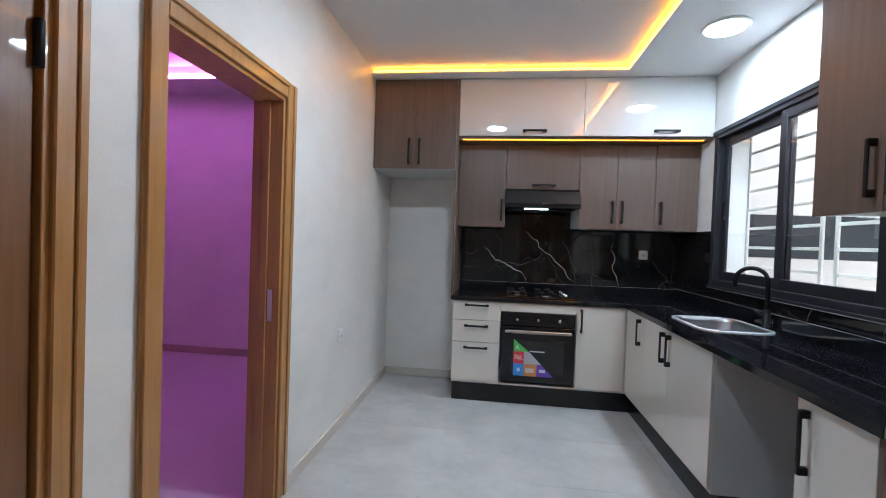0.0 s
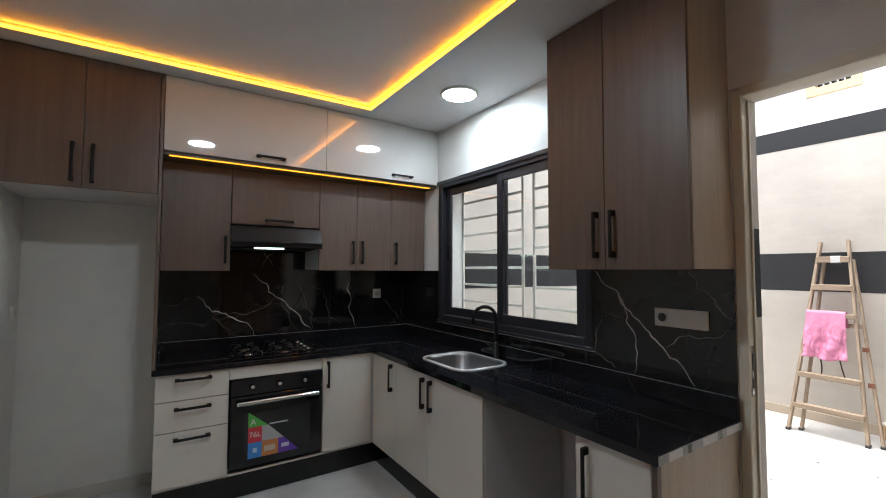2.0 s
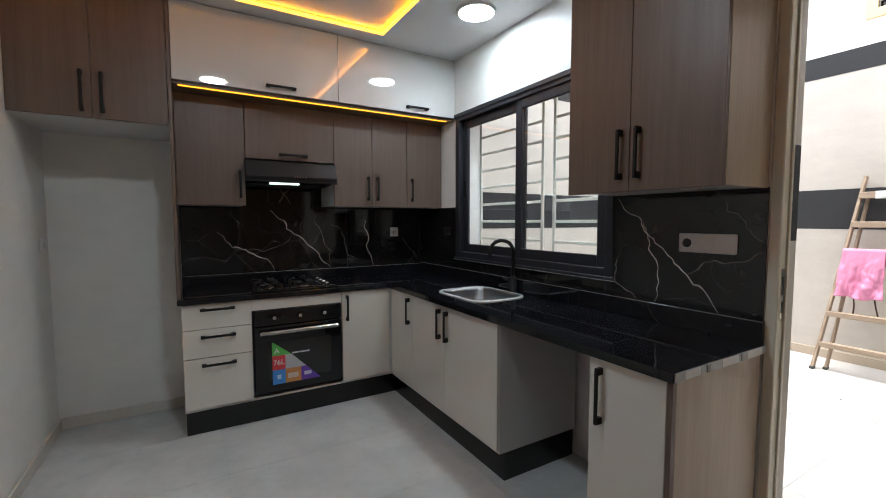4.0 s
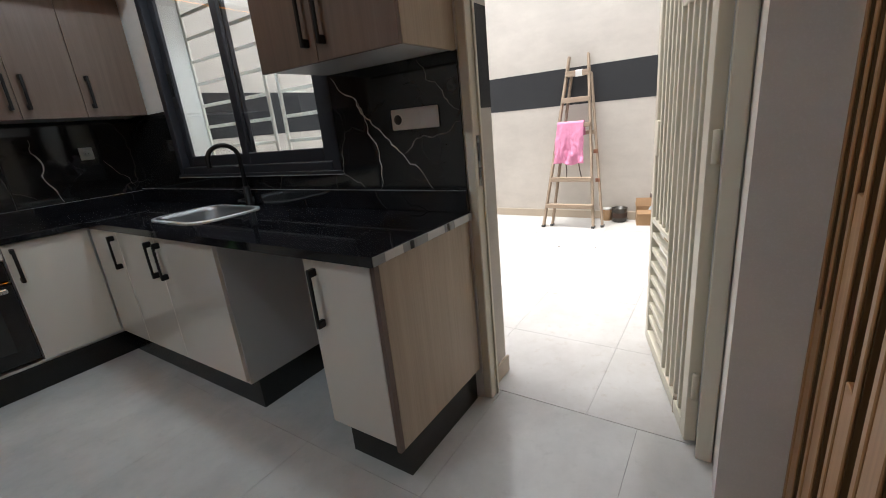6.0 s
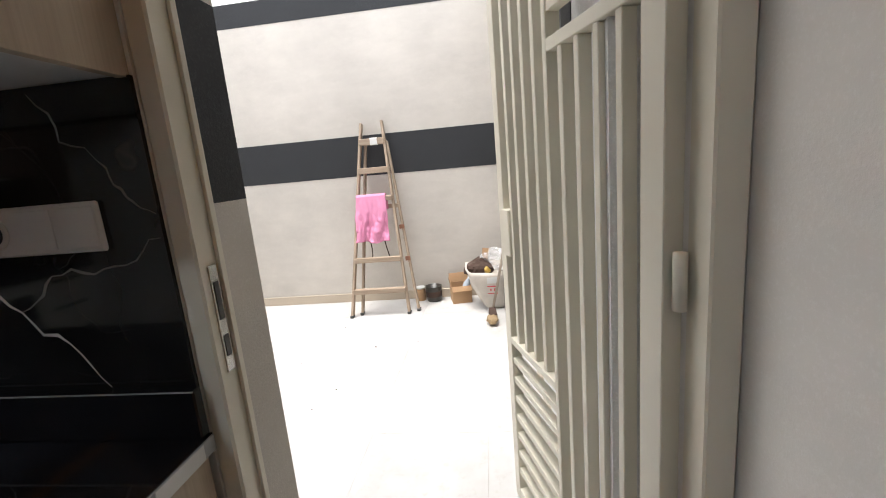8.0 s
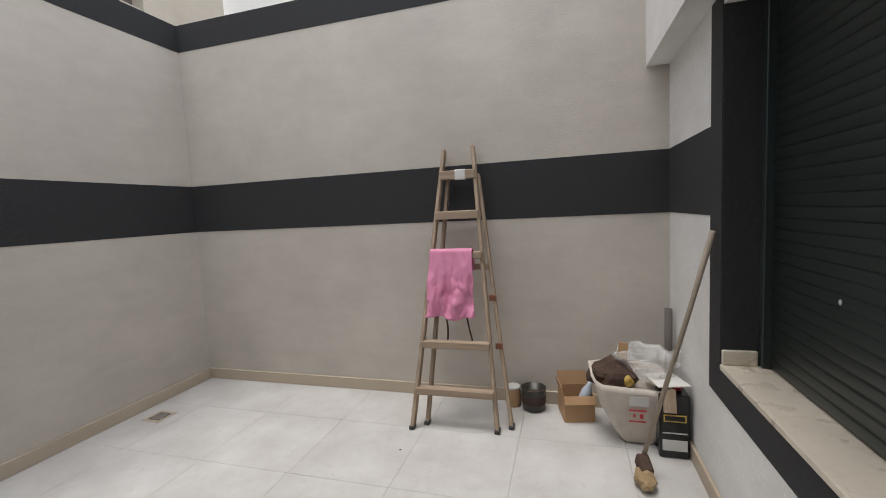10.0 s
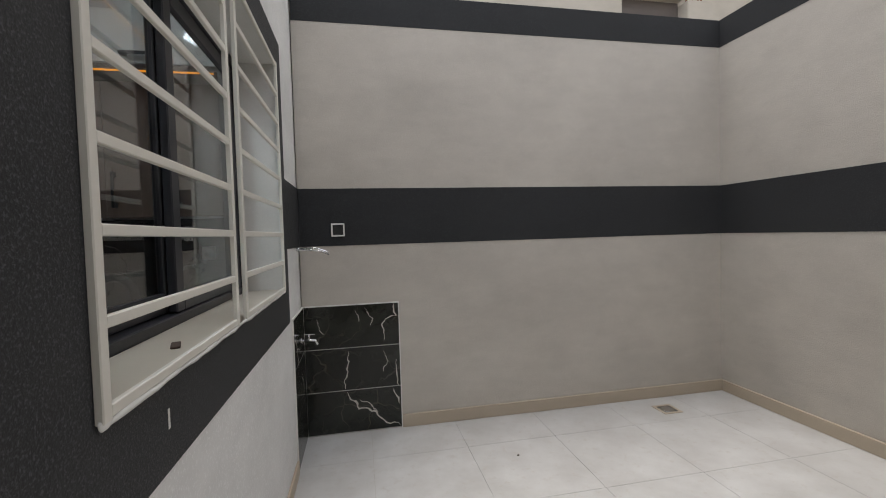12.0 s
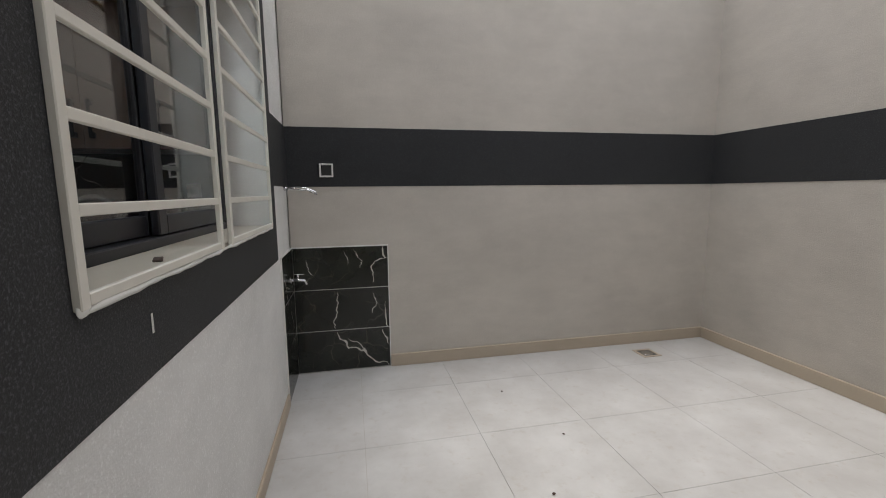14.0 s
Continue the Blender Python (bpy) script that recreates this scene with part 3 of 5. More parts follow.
sticker("maker_bar", [(-0.06, 0.285), (-0.06, 0.275), (0.06, 0.275), (0.06, 0.285)], sy + 0.0005, (0.5, 0.5, 0.5), dr)
words("76L", 0.050, pose(-0.148, sy - 0.001, 0.225, 90), M_PLASTIC, dr)
words("A", 0.055, pose(-0.160, sy - 0.001, 0.306, 90), M_PLASTIC, dr)

u = thing("corner_unit", 0, 0, 0, "cream gloss corner base unit with one door", "cabinet", "kitchen base units")
part("carcass", boxes_bm([(-0.985, -0.58, -0.58, -0.01, PZ, 0.865)]), M_CARCASS, u)
d = front_panel("door", u, FY, -0.986, -0.602, PZ + 0.02, 0.862, M_CREAM)
handle_at(d, FY, -0.95, 0.74, True, 0.19)

u = thing("sink_unit", 0, 0, 0, "cream gloss sink base unit with three doors", "cabinet", "kitchen base units")
part("carcass", boxes_bm([(-0.58, -0.02, -0.98, -0.585, PZ, 0.865), (-0.58, -0.02, -1.946, -0.98, PZ, PZ + 0.018), (-0.58, -0.02, -1.946, -1.93, PZ + 0.018, 0.865), (-0.04, -0.02, -1.93, -0.98, PZ + 0.018, 0.865)]), M_CARCASS, u)
part("side_panel", box_bm(-0.582, -0.02, -1.965, -1.947, PZ, 0.865, 0.001), M_CARCASS, u)
for y0, y1, hy in ((-0.99, -0.622, -0.945), (-1.43, -0.99, -1.385), (-1.965, -1.43, -1.475)):
    d = front_panel("door", u, FX, y0, y1, PZ + 0.02, 0.862, M_CREAM)
    handle_at(d, FX, hy, 0.74, True, 0.19)

u = thing("end_unit", 0, 0, 0, "narrow cream base unit with a pale wood end panel", "cabinet", "kitchen base units")
part("carcass", boxes_bm([(-0.58, -0.02, -2.865, -2.565, PZ, 0.865)]), M_CARCASS, u)
part("inner_side", box_bm(-0.582, -0.02, -2.564, -2.548, PZ, 0.865, 0.001), M_PLINTH, u, "dark side panel")
part("end_panel", box_bm(-0.578, -0.015, -2.884, -2.866, PZ, 0.865, 0.001), M_LIGHTWOOD, u, "pale wood end panel")
part("edge_strip", box_bm(-0.602, -0.579, -2.884, -2.866, PZ, 0.865, 0.001), M_BROWN, u, "dark brown edging")
d = front_panel("door", u, FX, -2.864, -2.548, PZ + 0.02, 0.862, M_CREAM)
handle_at(d, FX, -2.605, 0.72, True, 0.22)

p = thing("plinth", 0, 0, 0, "glossy black plinth under the base units", "plinth")
part("plinth_board", box_bm(-1.995, -0.535, -0.54, -0.522, 0, PZ - 0.002), M_PLINTH, p)
part("plinth_board", box_bm(-0.535, -0.517, -1.95, -0.522, 0, PZ - 0.002), M_PLINTH, p)
part("plinth_board", box_bm(-0.517, -0.02, -1.95, -1.932, 0, PZ - 0.002), M_PLINTH, p)
part("plinth_board", box_bm(-0.535, -0.517, -2.86, -2.56, 0, PZ - 0.002), M_PLINTH, p)
part("plinth_board", box_bm(-0.517, -0.02, -2.86, -2.842, 0, PZ - 0.002), M_PLINTH, p)
part("plinth_board", box_bm(-0.517, -0.02, -2.578, -2.56, 0, PZ - 0.002), M_PLINTH, p)

# worktop with the sink cut-out
SXC, SYC, SHX, SHY = -0.285, -1.37, 0.205, 0.265
wt = thing("worktop", 0, 0, 0, "polished black stone worktop in an L shape", "worktop")


def slab_with_hole(x0, x1, y0, y1, z0, z1, hole):
    bm = bmesh.new()
    loops = []
    for z in (z0, z1):
        o = [bm.verts.new((x, y, z)) for x, y in ((x0, y0), (x1, y0), (x1, y1), (x0, y1))]
        h = [bm.verts.new((x, y, z)) for x, y in hole]
        edges = [bm.edges.new((l[i], l[(i + 1) % len(l)])) for l in (o, h) for i in range(len(l))]
        bmesh.ops.triangle_fill(bm, edges=edges, use_beauty=True)
        loops.append((o, h))
    for k in (0, 1):
        a, b = loops[0][k], loops[1][k]
        for i in range(len(a)):
            bm.faces.new((a[i], a[(i + 1) % len(a)], b[(i + 1) % len(a)], b[i]))
    bmesh.ops.recalc_face_normals(bm, faces=list(bm.faces))
    return bm


part("slab", box_bm(-2.02, -0.62, -0.622, -0.008, 0.866, 0.90, 0.004), M_COUNTER, wt)
part("slab", slab_with_hole(-0.62, -0.008, -2.895, -0.008, 0.866, 0.90, rounded(SXC, SYC, SHX - 0.012, SHY - 0.012, 0.10)), M_COUNTER, wt)
part("end_edge", box_bm(-0.615, -0.01, -2.899, -2.8955, 0.868, 0.898), M_FOAM, wt, "unfinished grey end edge with tape")
for x0, x1, mat in ((-0.56, -0.47, M_LABEL), (-0.43, -0.41, M_CAN), (-0.33, -0.22, M_LABEL), (-0.20, -0.185, M_CAN), (-0.15, -0.04, M_LABEL)):
    part("tape", box_bm(x0, x1, -2.9005, -2.8988, 0.869, 0.897, 0.0004), mat, wt, "torn tape on the raw edge")
part("upstand", box_bm(-2.0, -0.03, -0.03, -0.0082, 0.9005, 0.980, 0.003), M_COUNTER, wt)
part("upstand", box_bm(-0.030, -0.0082, -2.893, -0.0082, 0.9005, 0.992, 0.003), M_COUNTER, wt)

# edge highlight of the upstand, put in as thin pale strips
part("thin_line", box_bm(-2.0, -0.03, -0.0305, -0.0295, 0.9785, 0.981), M_FOAM, wt, "pale line: sealant at the window, painted highlight on the upstand")
part("thin_line", box_bm(-0.0308, -0.0298, -2.893, -0.03, 0.9905, 0.993), M_FOAM, wt, "pale line: sealant at the window, painted highlight on the upstand")
bsp = thing("backsplash", 0, 0, 0, "polished black marble backsplash with pale veins", "backsplash")
part("panel", box_bm(-2.0, -0.75, -0.008, -0.0005, 0.90, 1.80), M_MARBLE, bsp)
part("panel", box_bm(-0.748, -0.008, -0.008, -0.0005, 0.90, 1.52), M_MARBLE, bsp)
part("panel", box_bm(-0.0085, -0.0005, W1 + 0.001, -0.009, 0.90, 1.50), M_MARBLE, bsp)
part("panel", box_bm(-0.0085, -0.0005, W0, W1, 0.90, WZ0 - 0.012), M_MARBLE, bsp)
part("panel", box_bm(-0.0085, -0.0005, -2.884, W0 - 0.001, 0.90, 1.515), M_MARBLE, bsp)

def vein(parent, axis, level, points, width, material, seed):
    """A jagged, tapering vein in a polished face: way-points (a, z), broken up at three scales."""
    rnd = random.Random(seed)
    pts = [Vector(p) for p in points]
    for amp in (0.15, 0.18, 0.22):
        out = [pts[0]]
        for p, q in zip(pts, pts[1:]):
            d = q - p
            out += [(p + q) / 2 + Vector((-d.y, d.x)) * rnd.uniform(-amp, amp), q]
        pts = out
    bm = bmesh.new()
    rows = []
    n = len(pts) - 1
    for i, p in enumerate(pts):
        d = pts[min(i + 1, n)] - pts[max(i - 1, 0)]
        side = Vector((-d.y, d.x)).normalized()
        w = width * rnd.uniform(0.35, 1.0) * min(1.0, 0.25 + 4 * i / n, 0.25 + 4 * (n - i) / n) / 2
        ring = []
        for a, off in ((p + side * w, 0.0), (p, -0.0003), (p - side * w, 0.0)):
            ring.append(bm.verts.new((level + off, a.x, a.y) if axis == "x" else (a.x, level + off, a.y)))
        rows.append(ring)
    for r, q in zip(rows, rows[1:]):
        for k in (0, 1):
            bm.faces.new((r[k], r[k + 1], q[k + 1], q[k]))
    bmesh.ops.recalc_face_normals(bm, faces=list(bm.faces))
    return part("vein", bm, material, parent, "pale jagged vein")


for seed, (ax, lv, width, pts) in enumerate((
        ("x", -0.0087, 0.008, [(-2.21, 1.50), (-2.35, 1.39), (-2.44, 1.27), (-2.58, 1.145), (-2.72, 0.995)]),
        ("x", -0.0087, 0.006, [(-2.58, 1.145), (-2.72, 1.21), (-2.88, 1.26)]),
        ("x", -0.0087, 0.006, [(-2.70, 1.505), (-2.81, 1.38), (-2.88, 1.30)]),
        ("x", -0.0087, 0.006, [(-2.205, 1.20), (-2.20, 1.08), (-2.33, 0.995)]),
        ("x", -0.0087, 0.007, [(-2.36, 1.38), (-2.39, 1.25), (-2.43, 0.995)]),
        ("y", -0.0082, 0.009, [(-1.77, 1.30), (-1.66, 1.18), (-1.57, 1.167), (-1.36, 0.98)]),
        ("y", -0.0082, 0.009, [(-1.38, 1.47), (-1.20, 1.28), (-1.08, 1.18), (-0.90, 0.985)]),
        ("y", -0.0082, 0.005, [(-1.57, 1.167), (-1.37, 1.17), (-1.20, 1.275)]),
        ("y", -0.0082, 0.006, [(-1.02, 1.46), (-0.96, 1.25), (-0.90, 0.985)]),
        ("y", -0.0082, 0.010, [(-0.58, 1.40), (-0.555, 1.20), (-0.505, 0.985)]),
        ("y", -0.0082, 0.005, [(-0.91, 1.38), (-0.80, 1.30), (-0.75, 1.10), (-0.64, 1.03)]),
        ("y", -0.0082, 0.006, [(-0.22, 1.235), (-0.06, 1.02)]),
        ("y", -0.0082, 0.006, [(-1.32, 1.68), (-1.22, 1.53)]),
        ("y", -0.0082, 0.006, [(-1.22, 1.66), (-1.31, 1.53)]),
        ("y", -0.0082, 0.004, [(-1.98, 1.23), (-1.81, 1.29)]))):
    vein(bsp, ax, lv, pts, width, M_VEIN if width > 0.0065 else M_FINEVEIN, seed)

# sink
def rim_ring():
    b = bmesh.new()
    lo = [[b.verts.new((x, y, z)) for x, y in rounded(0, 0, SHX + o, SHY + o, 0.115 + o * 0.6)] for o, z in ((0.003, 0.0006), (0.003, 0.0056), (-0.014, 0.0068), (-0.016, 0.0056))]
    for p, q in zip(lo, lo[1:]):
        for k in range(len(p)):
            b.faces.new((p[k], p[(k + 1) % len(p)], q[(k + 1) % len(p)], q[k])).smooth = True
    bmesh.ops.recalc_face_normals(b, faces=list(b.faces))
    return b


sk = thing("sink", SXC, SYC, 0.9, "stainless steel inset sink with a rounded rim", "sink")
bm = bmesh.new()
prof = [(0.0, 0.0005), (0.0, 0.004), (-0.02, 0.005), (-0.028, 0.0), (-0.034, -0.02), (-0.05, -0.13), (-0.075, -0.155)]
rings = [[bm.verts.new((x, y, z)) for x, y in rounded(0, 0, SHX + o, SHY + o, 0.115 + o * 0.6)] for o, z in prof]
for a, b in zip(rings, rings[1:]):
    for i in range(len(a)):
        f = bm.faces.new((a[i], a[(i + 1) % len(a)], b[(i + 1) % len(a)], b[i]))
        f.smooth = True
bm.faces.new(rings[-1])
bmesh.ops.recalc_face_normals(bm, faces=list(bm.faces))
part("bowl", bm, plain("satin_steel", (0.36, 0.37, 0.38), 0.38, 1.0, vary=0.08), sk)
# ring in a plain pale colour, lighter than the bowl
part("rim", rim_ring(), plain("pale_rim", (0.74, 0.74, 0.74), 0.3, 0.3, vary=0.03), sk, "pale rim outline")
part("drain", lathe_bm([(0.038, -0.1545), (0.038, -0.1515), (0.030, -0.150), (0.012, -0.153)], 24), M_CHROME, sk)

tp = thing("kitchen_tap", -0.06, -1.44, 0.9, "matt black swan-neck kitchen tap", "tap")
part("base", lathe_bm([(0.026, 0), (0.026, 0.008), (0.020, 0.012), (0.020, 0.11), (0.014, 0.115)], 20), M_BLACK, tp)
neck = [(0, 0, 0.11), (0, 0, 0.28)] + [(-0.075 + 0.075 * math.cos(a), 0.03 * (1 - math.cos(a)), 0.28 + 0.075 * math.sin(a)) for a in [math.pi * k / 10 for k in range(1, 11)]] + [(-0.15, 0.06, 0.24)]
part("spout", rod_bm(neck, 0.0125, 12), M_BLACK, tp)
part("lever", rod_bm([(0, 0.018, 0.07), (0.0, 0.045, 0.075), (-0.01, 0.095, 0.092)], 0.007, 10), M_BLACK, tp)

# gas hob
hob = thing("gas_hob", -1.293, -0.32, 0.9, "black glass gas hob with four burners", "hob")
part("glass_top", box_bm(-0.29, 0.29, -0.25, 0.25, 0.0005, 0.009, 0.003), M_OVENGLASS, hob)
burner = lambda r: lathe_bm([(r, 0.009), (r, 0.018), (r * 0.8, 0.02), (r * 0.75, 0.028), (r * 0.3, 0.03)], 20)
for bx, by, r in ((-0.17, 0.11, 0.045), (0.07, 0.12, 0.038), (-0.17, -0.11, 0.034), (0.07, -0.11, 0.050)):
    b = part("burner", move_bm(burner(r), pose(bx, by, 0)), M_OVEN, hob)
    part("burner_ring", move_bm(lathe_bm([(r + 0.004, 0.009), (r + 0.004, 0.013), (r + 0.0005, 0.0135)], 20), pose(bx, by, 0)), M_STEEL, b)
    for k in range(4):
        gbm = bmesh.new()
        a = math.pi / 4 + k * math.pi / 2
        rod_bm([(bx + 0.11 * math.cos(a), by + 0.11 * math.sin(a), 0.008), (bx + 0.105 * math.cos(a), by + 0.105 * math.sin(a), 0.040), (bx + 0.03 * math.cos(a), by + 0.03 * math.sin(a), 0.042)], 0.005, 6, True, gbm)
        part("pan_support", gbm, M_BLACK, hob)
for k in range(4):
    part("knob", move_bm(lathe_bm([(0.018, 0.009), (0.016, 0.028), (0.010, 0.030)], 16), pose(0.235, -0.15 + 0.1 * k, 0)), M_STEEL, hob)

# wall cabinets on the back wall
UY = ("y", -0.40)
UZ0, UZ1 = 1.505, 2.215
tall = thing("fridge_top_cabinet", 0, 0, 0, "brown wood cabinet over the empty fridge niche", "cabinet")
part("carcass", box_bm(LEFT + 0.001, -2.022, -0.59, -0.005, 1.955, CEIL - 0.002), M_CARCASS, tall)
for x0, x1, hx in ((LEFT + 0.001, -2.376, -2.42), (-2.376, -2.022, -2.33)):
    d = front_panel("door", tall, ("y", -0.61), x0, x1, 1.957, CEIL - 0.004, M_BROWN)
    handle_at(d, ("y", -0.61), hx, 2.10, True, 0.22)
sp = thing("side_panel", 0, 0, 0, "tall brown wood panel beside the fridge niche", "panel")
part("board", box_bm(-2.02, -2.002, -0.61, -0.01, 0.901, CEIL - 0.003, 0.001), M_BROWN, sp)

for nm, x0, x1, hx in (("white_cabinet_wide", -2.0, -0.99, -1.38), ("white_cabinet", -0.99, -0.004, -0.36)):
    u = thing("lift_cabinet", 0, 0, 0, "mirror-gloss white lift-up wall cabinet" + (", the wider one" if x0 < -1.5 else ", beside the window"), "cabinet", "white wall cabinets")
    part("carcass", box_bm(x0, x1, -0.59, -0.005, 2.262, CEIL - 0.002), M_CARCASS, u)
    d = front_panel("door", u, ("y", -0.61), x0, x1, 2.235, CEIL - 0.004, M_GLOSSWHITE)
    handle_at(d, ("y", -0.61), hx, 2.275, False, 0.19)
shf = thing("light_pelmet", 0, 0, 0, "brown wood pelmet board with a glowing amber strip", "pelmet")
part("board", box_bm(-2.0, -0.004, -0.585, -0.01, 2.217, 2.261), M_BROWN, shf)
part("diffuser", box_bm(-1.97, -0.06, -0.570, -0.558, 2.211, 2.2175, 0.002), M_LEDUNDER, shf, "glowing amber light strip")

u = thing("wall_cabinet", 0, 0, 0, "brown wood wall cabinet with one door", "cabinet", "brown wall cabinets")
part("carcass", box_bm(-2.0, -1.592, -0.38, -0.009, UZ0 - 0.005, UZ1), M_CARCASS, u)
d = front_panel("door", u, UY, -2.0, -1.592, UZ0 - 0.012, UZ1, M_BROWN)
handle_at(d, UY, -1.625, 1.64, True, 0.19)
u = thing("wall_cabinet", 0, 0, 0, "short brown wood lift-up cabinet over the hood", "cabinet", "brown wall cabinets")
part("carcass", box_bm(-1.588, -0.972, -0.38, -0.009, 1.832, UZ1), M_CARCASS, u)
d = front_panel("door", u, UY, -1.590, -0.970, 1.825, UZ1, M_BROWN)
handle_at(d, UY, -1.27, 1.862, False, 0.2)
u = thing("wall_cabinet", 0, 0, 0, "brown wood wall cabinet with two doors", "cabinet", "brown wall cabinets")
part("carcass", box_bm(-0.968, -0.352, -0.38, -0.009, UZ0, UZ1), M_CARCASS, u)
for x0, x1, hx in ((-0.970, -0.660, -0.695), (-0.660, -0.350, -0.615)):
    d = front_panel("door", u, UY, x0, x1, UZ0 - 0.008, UZ1, M_BROWN)
    handle_at(d, UY, hx, 1.645, True, 0.19)
u = thing("wall_cabinet", 0, 0, 0, "brown wood wall cabinet next to the window", "cabinet", "brown wall cabinets")
part("carcass", box_bm(-0.348, -0.012, -0.38, -0.009, UZ0, UZ1), M_CARCASS, u)
d = front_panel("door", u, UY, -0.350, -0.010, UZ0 - 0.008, UZ1, M_BROWN)
handle_at(d, UY, -0.305, 1.645, True, 0.19)

# hood
h = thing("cooker_hood", -1.28, 0, 1.65, "black cooker hood with a sloping front and lit lamp", "cooker hood")


def profile_bm(outline, x0, x1):
    """A solid of one section (y, z), drawn along x."""
    bm = bmesh.new()
    ends = [[bm.verts.new((x, y, z)) for y, z in outline] for x in (x0, x1)]
    n = len(outline)
    bm.faces.new(ends[0])
    bm.faces.new(ends[1][::-1])
    for i in range(n):
        bm.faces.new((ends[0][i], ends[0][(i + 1) % n], ends[1][(i + 1) % n], ends[1][i]))
    bmesh.ops.recalc_face_normals(bm, faces=list(bm.faces))
    bmesh.ops.bevel(bm, geom=list(bm.edges), offset=0.003, segments=1, affect="EDGES")
    return bm


part("body", profile_bm([(-0.398, 0.172), (-0.398, 0.05), (-0.30, 0.012), (-0.0095, 0.012), (-0.0095, 0.172)], -0.312, 0.312), M_OVEN, h)
part("visor", profile_bm([(-0.40, 0.166), (-0.418, 0.160), (-0.462, 0.052), (-0.458, 0.022), (-0.40, 0.022)], -0.316, 0.318), M_HOOD, h)
part("lip", box_bm(-0.318, 0.320, -0.466, -0.452, 0.012, 0.024, 0.003), M_HOOD, h)
part("filter", box_bm(-0.285, 0.285, -0.29, -0.02, 0.003, 0.011, 0.002), plain("dark_filter", (0.03, 0.03, 0.03), 0.6, vary=0.2), h)
part("lamp", box_bm(-0.145, 0.065, -0.335, -0.315, 0.006, 0.018, 0.003), M_HOODLAMP, h, "glowing hood lamp")
for k in range(5):
    part("button", box_bm(0.0 + 0.020 * k, 0.012 + 0.020 * k, -0.4635, -0.452, 0.048, 0.057, 0.001), M_STEEL, h)

# cabinet on the window wall
u = thing("wall_cabinet", 0, 0, 0, "tall brown wood wall cabinet beside the window", "cabinet")
part("carcass", box_bm(-0.318, -0.001, -2.862, -2.178, 1.517, CEIL - 0.003), M_CARCASS, u)
part("end_panel", box_bm(-0.320, -0.001, -2.880, -2.863, 1.512, CEIL - 0.003, 0.001), M_LIGHTWOOD, u, "pale wood end panel")
for y0, y1, hy in ((-2.51, -2.176, -2.47), (-2.880, -2.51, -2.555)):
    d = front_panel("door", u, ("x", -0.338), y0, y1, 1.508, CEIL - 0.004, M_BROWN)
    handle_at(d, ("x", -0.338), hy, 1.665, True, 0.21)


def socket_plate(name, m, label, modules=1, dark=False):
    """A wall plate with one round socket well and blank modules; built on y = 0, facing -y."""
    s = tagged(new(name), label, "socket")
    s.matrix_basis = m
    w = 0.08 * modules
    part("plate", box_bm(-w / 2, w / 2, -0.010, 0, -0.042, 0.042, 0.004), M_PLASTIC, s)
    for k in range(modules):
        cx = -w / 2 + 0.04 + 0.08 * k
        if k == 0:
            part("socket_ring", move_bm(lathe_bm([(0.028, 0), (0.028, 0.003), (0.022, 0.004)], 24), pose(cx, -0.010, 0, 90)), M_PLASTIC, s)
            part("socket_well", move_bm(lathe_bm([(0.020, 0.0042), (0.020, 0.0048), (0.002, 0.0050)], 24), pose(cx, -0.010, 0, 90)), M_DARKPLASTIC if dark else M_LABEL, s)
            for sx in (-0.009, 0.009):
                part("pin_hole", move_bm(lathe_bm([(0.003, 0.005), (0.003, 0.0056), (0.001, 0.0056)], 8), pose(cx + sx, -0.010, 0, 90)), M_DARKPLASTIC, s)
        else:
            part("rocker", box_bm(cx - 0.034, cx + 0.034, -0.0125, -0.0098, -0.034, 0.034, 0.002), M_PLASTIC, s)
    return s


socket_plate("wall_socket", pose(-0.0088, -2.665, 1.288, 0, 0, -90), "cream triple socket plate on black marble", 3, True)
socket_plate("wall_socket", pose(-0.30, -0.0085, 1.285), "small white socket on black marble")
socket_plate("wall_socket", pose(LEFT + 0.001, -1.29, 0.665, 0, 0, 90), "white socket low on the plastered wall")
socket_plate("wall_socket", pose(LEFT + 0.001, -0.15, 1.24, 0, 0, 90), "white socket inside the fridge niche")

# ceiling lamps and strips
def downlight(x, y, label):
    d = thing("ceiling_light", x, y, CEIL, label, "ceiling light", "round ceiling lights")
    part("rim", lathe_bm([(0.128, -0.001), (0.132, -0.006), (0.126, -0.014), (0.112, -0.016), (0.112, -0.001)], 36), M_PLASTIC, d)
    part("diffuser", lathe_bm([(0.111, -0.003), (0.111, -0.015), (0.08, -0.017), (0.01, -0.0175)], 36), M_LAMP, d, "glowing white diffuser")
    return d


downlight(-0.33, -1.38, "round white surface ceiling light, lit, by the window")
d2 = downlight(-1.70, -2.26, "round white surface ceiling light, lit, over the floor")
d2.location.z = CEIL + 0.035
ls = thing("led_strip", 0, 0, CEIL, "glowing amber light strip along the ceiling edge", "light strip")
part("diffuser", box_bm(LEFT + 0.03, -0.70, -0.762, -0.751, 0.002, 0.016, 0.003), M_LED, ls)
part("diffuser", box_bm(-0.714, -0.701, -5.3, -0.765, 0.002, 0.016, 0.003), M_LED, ls)


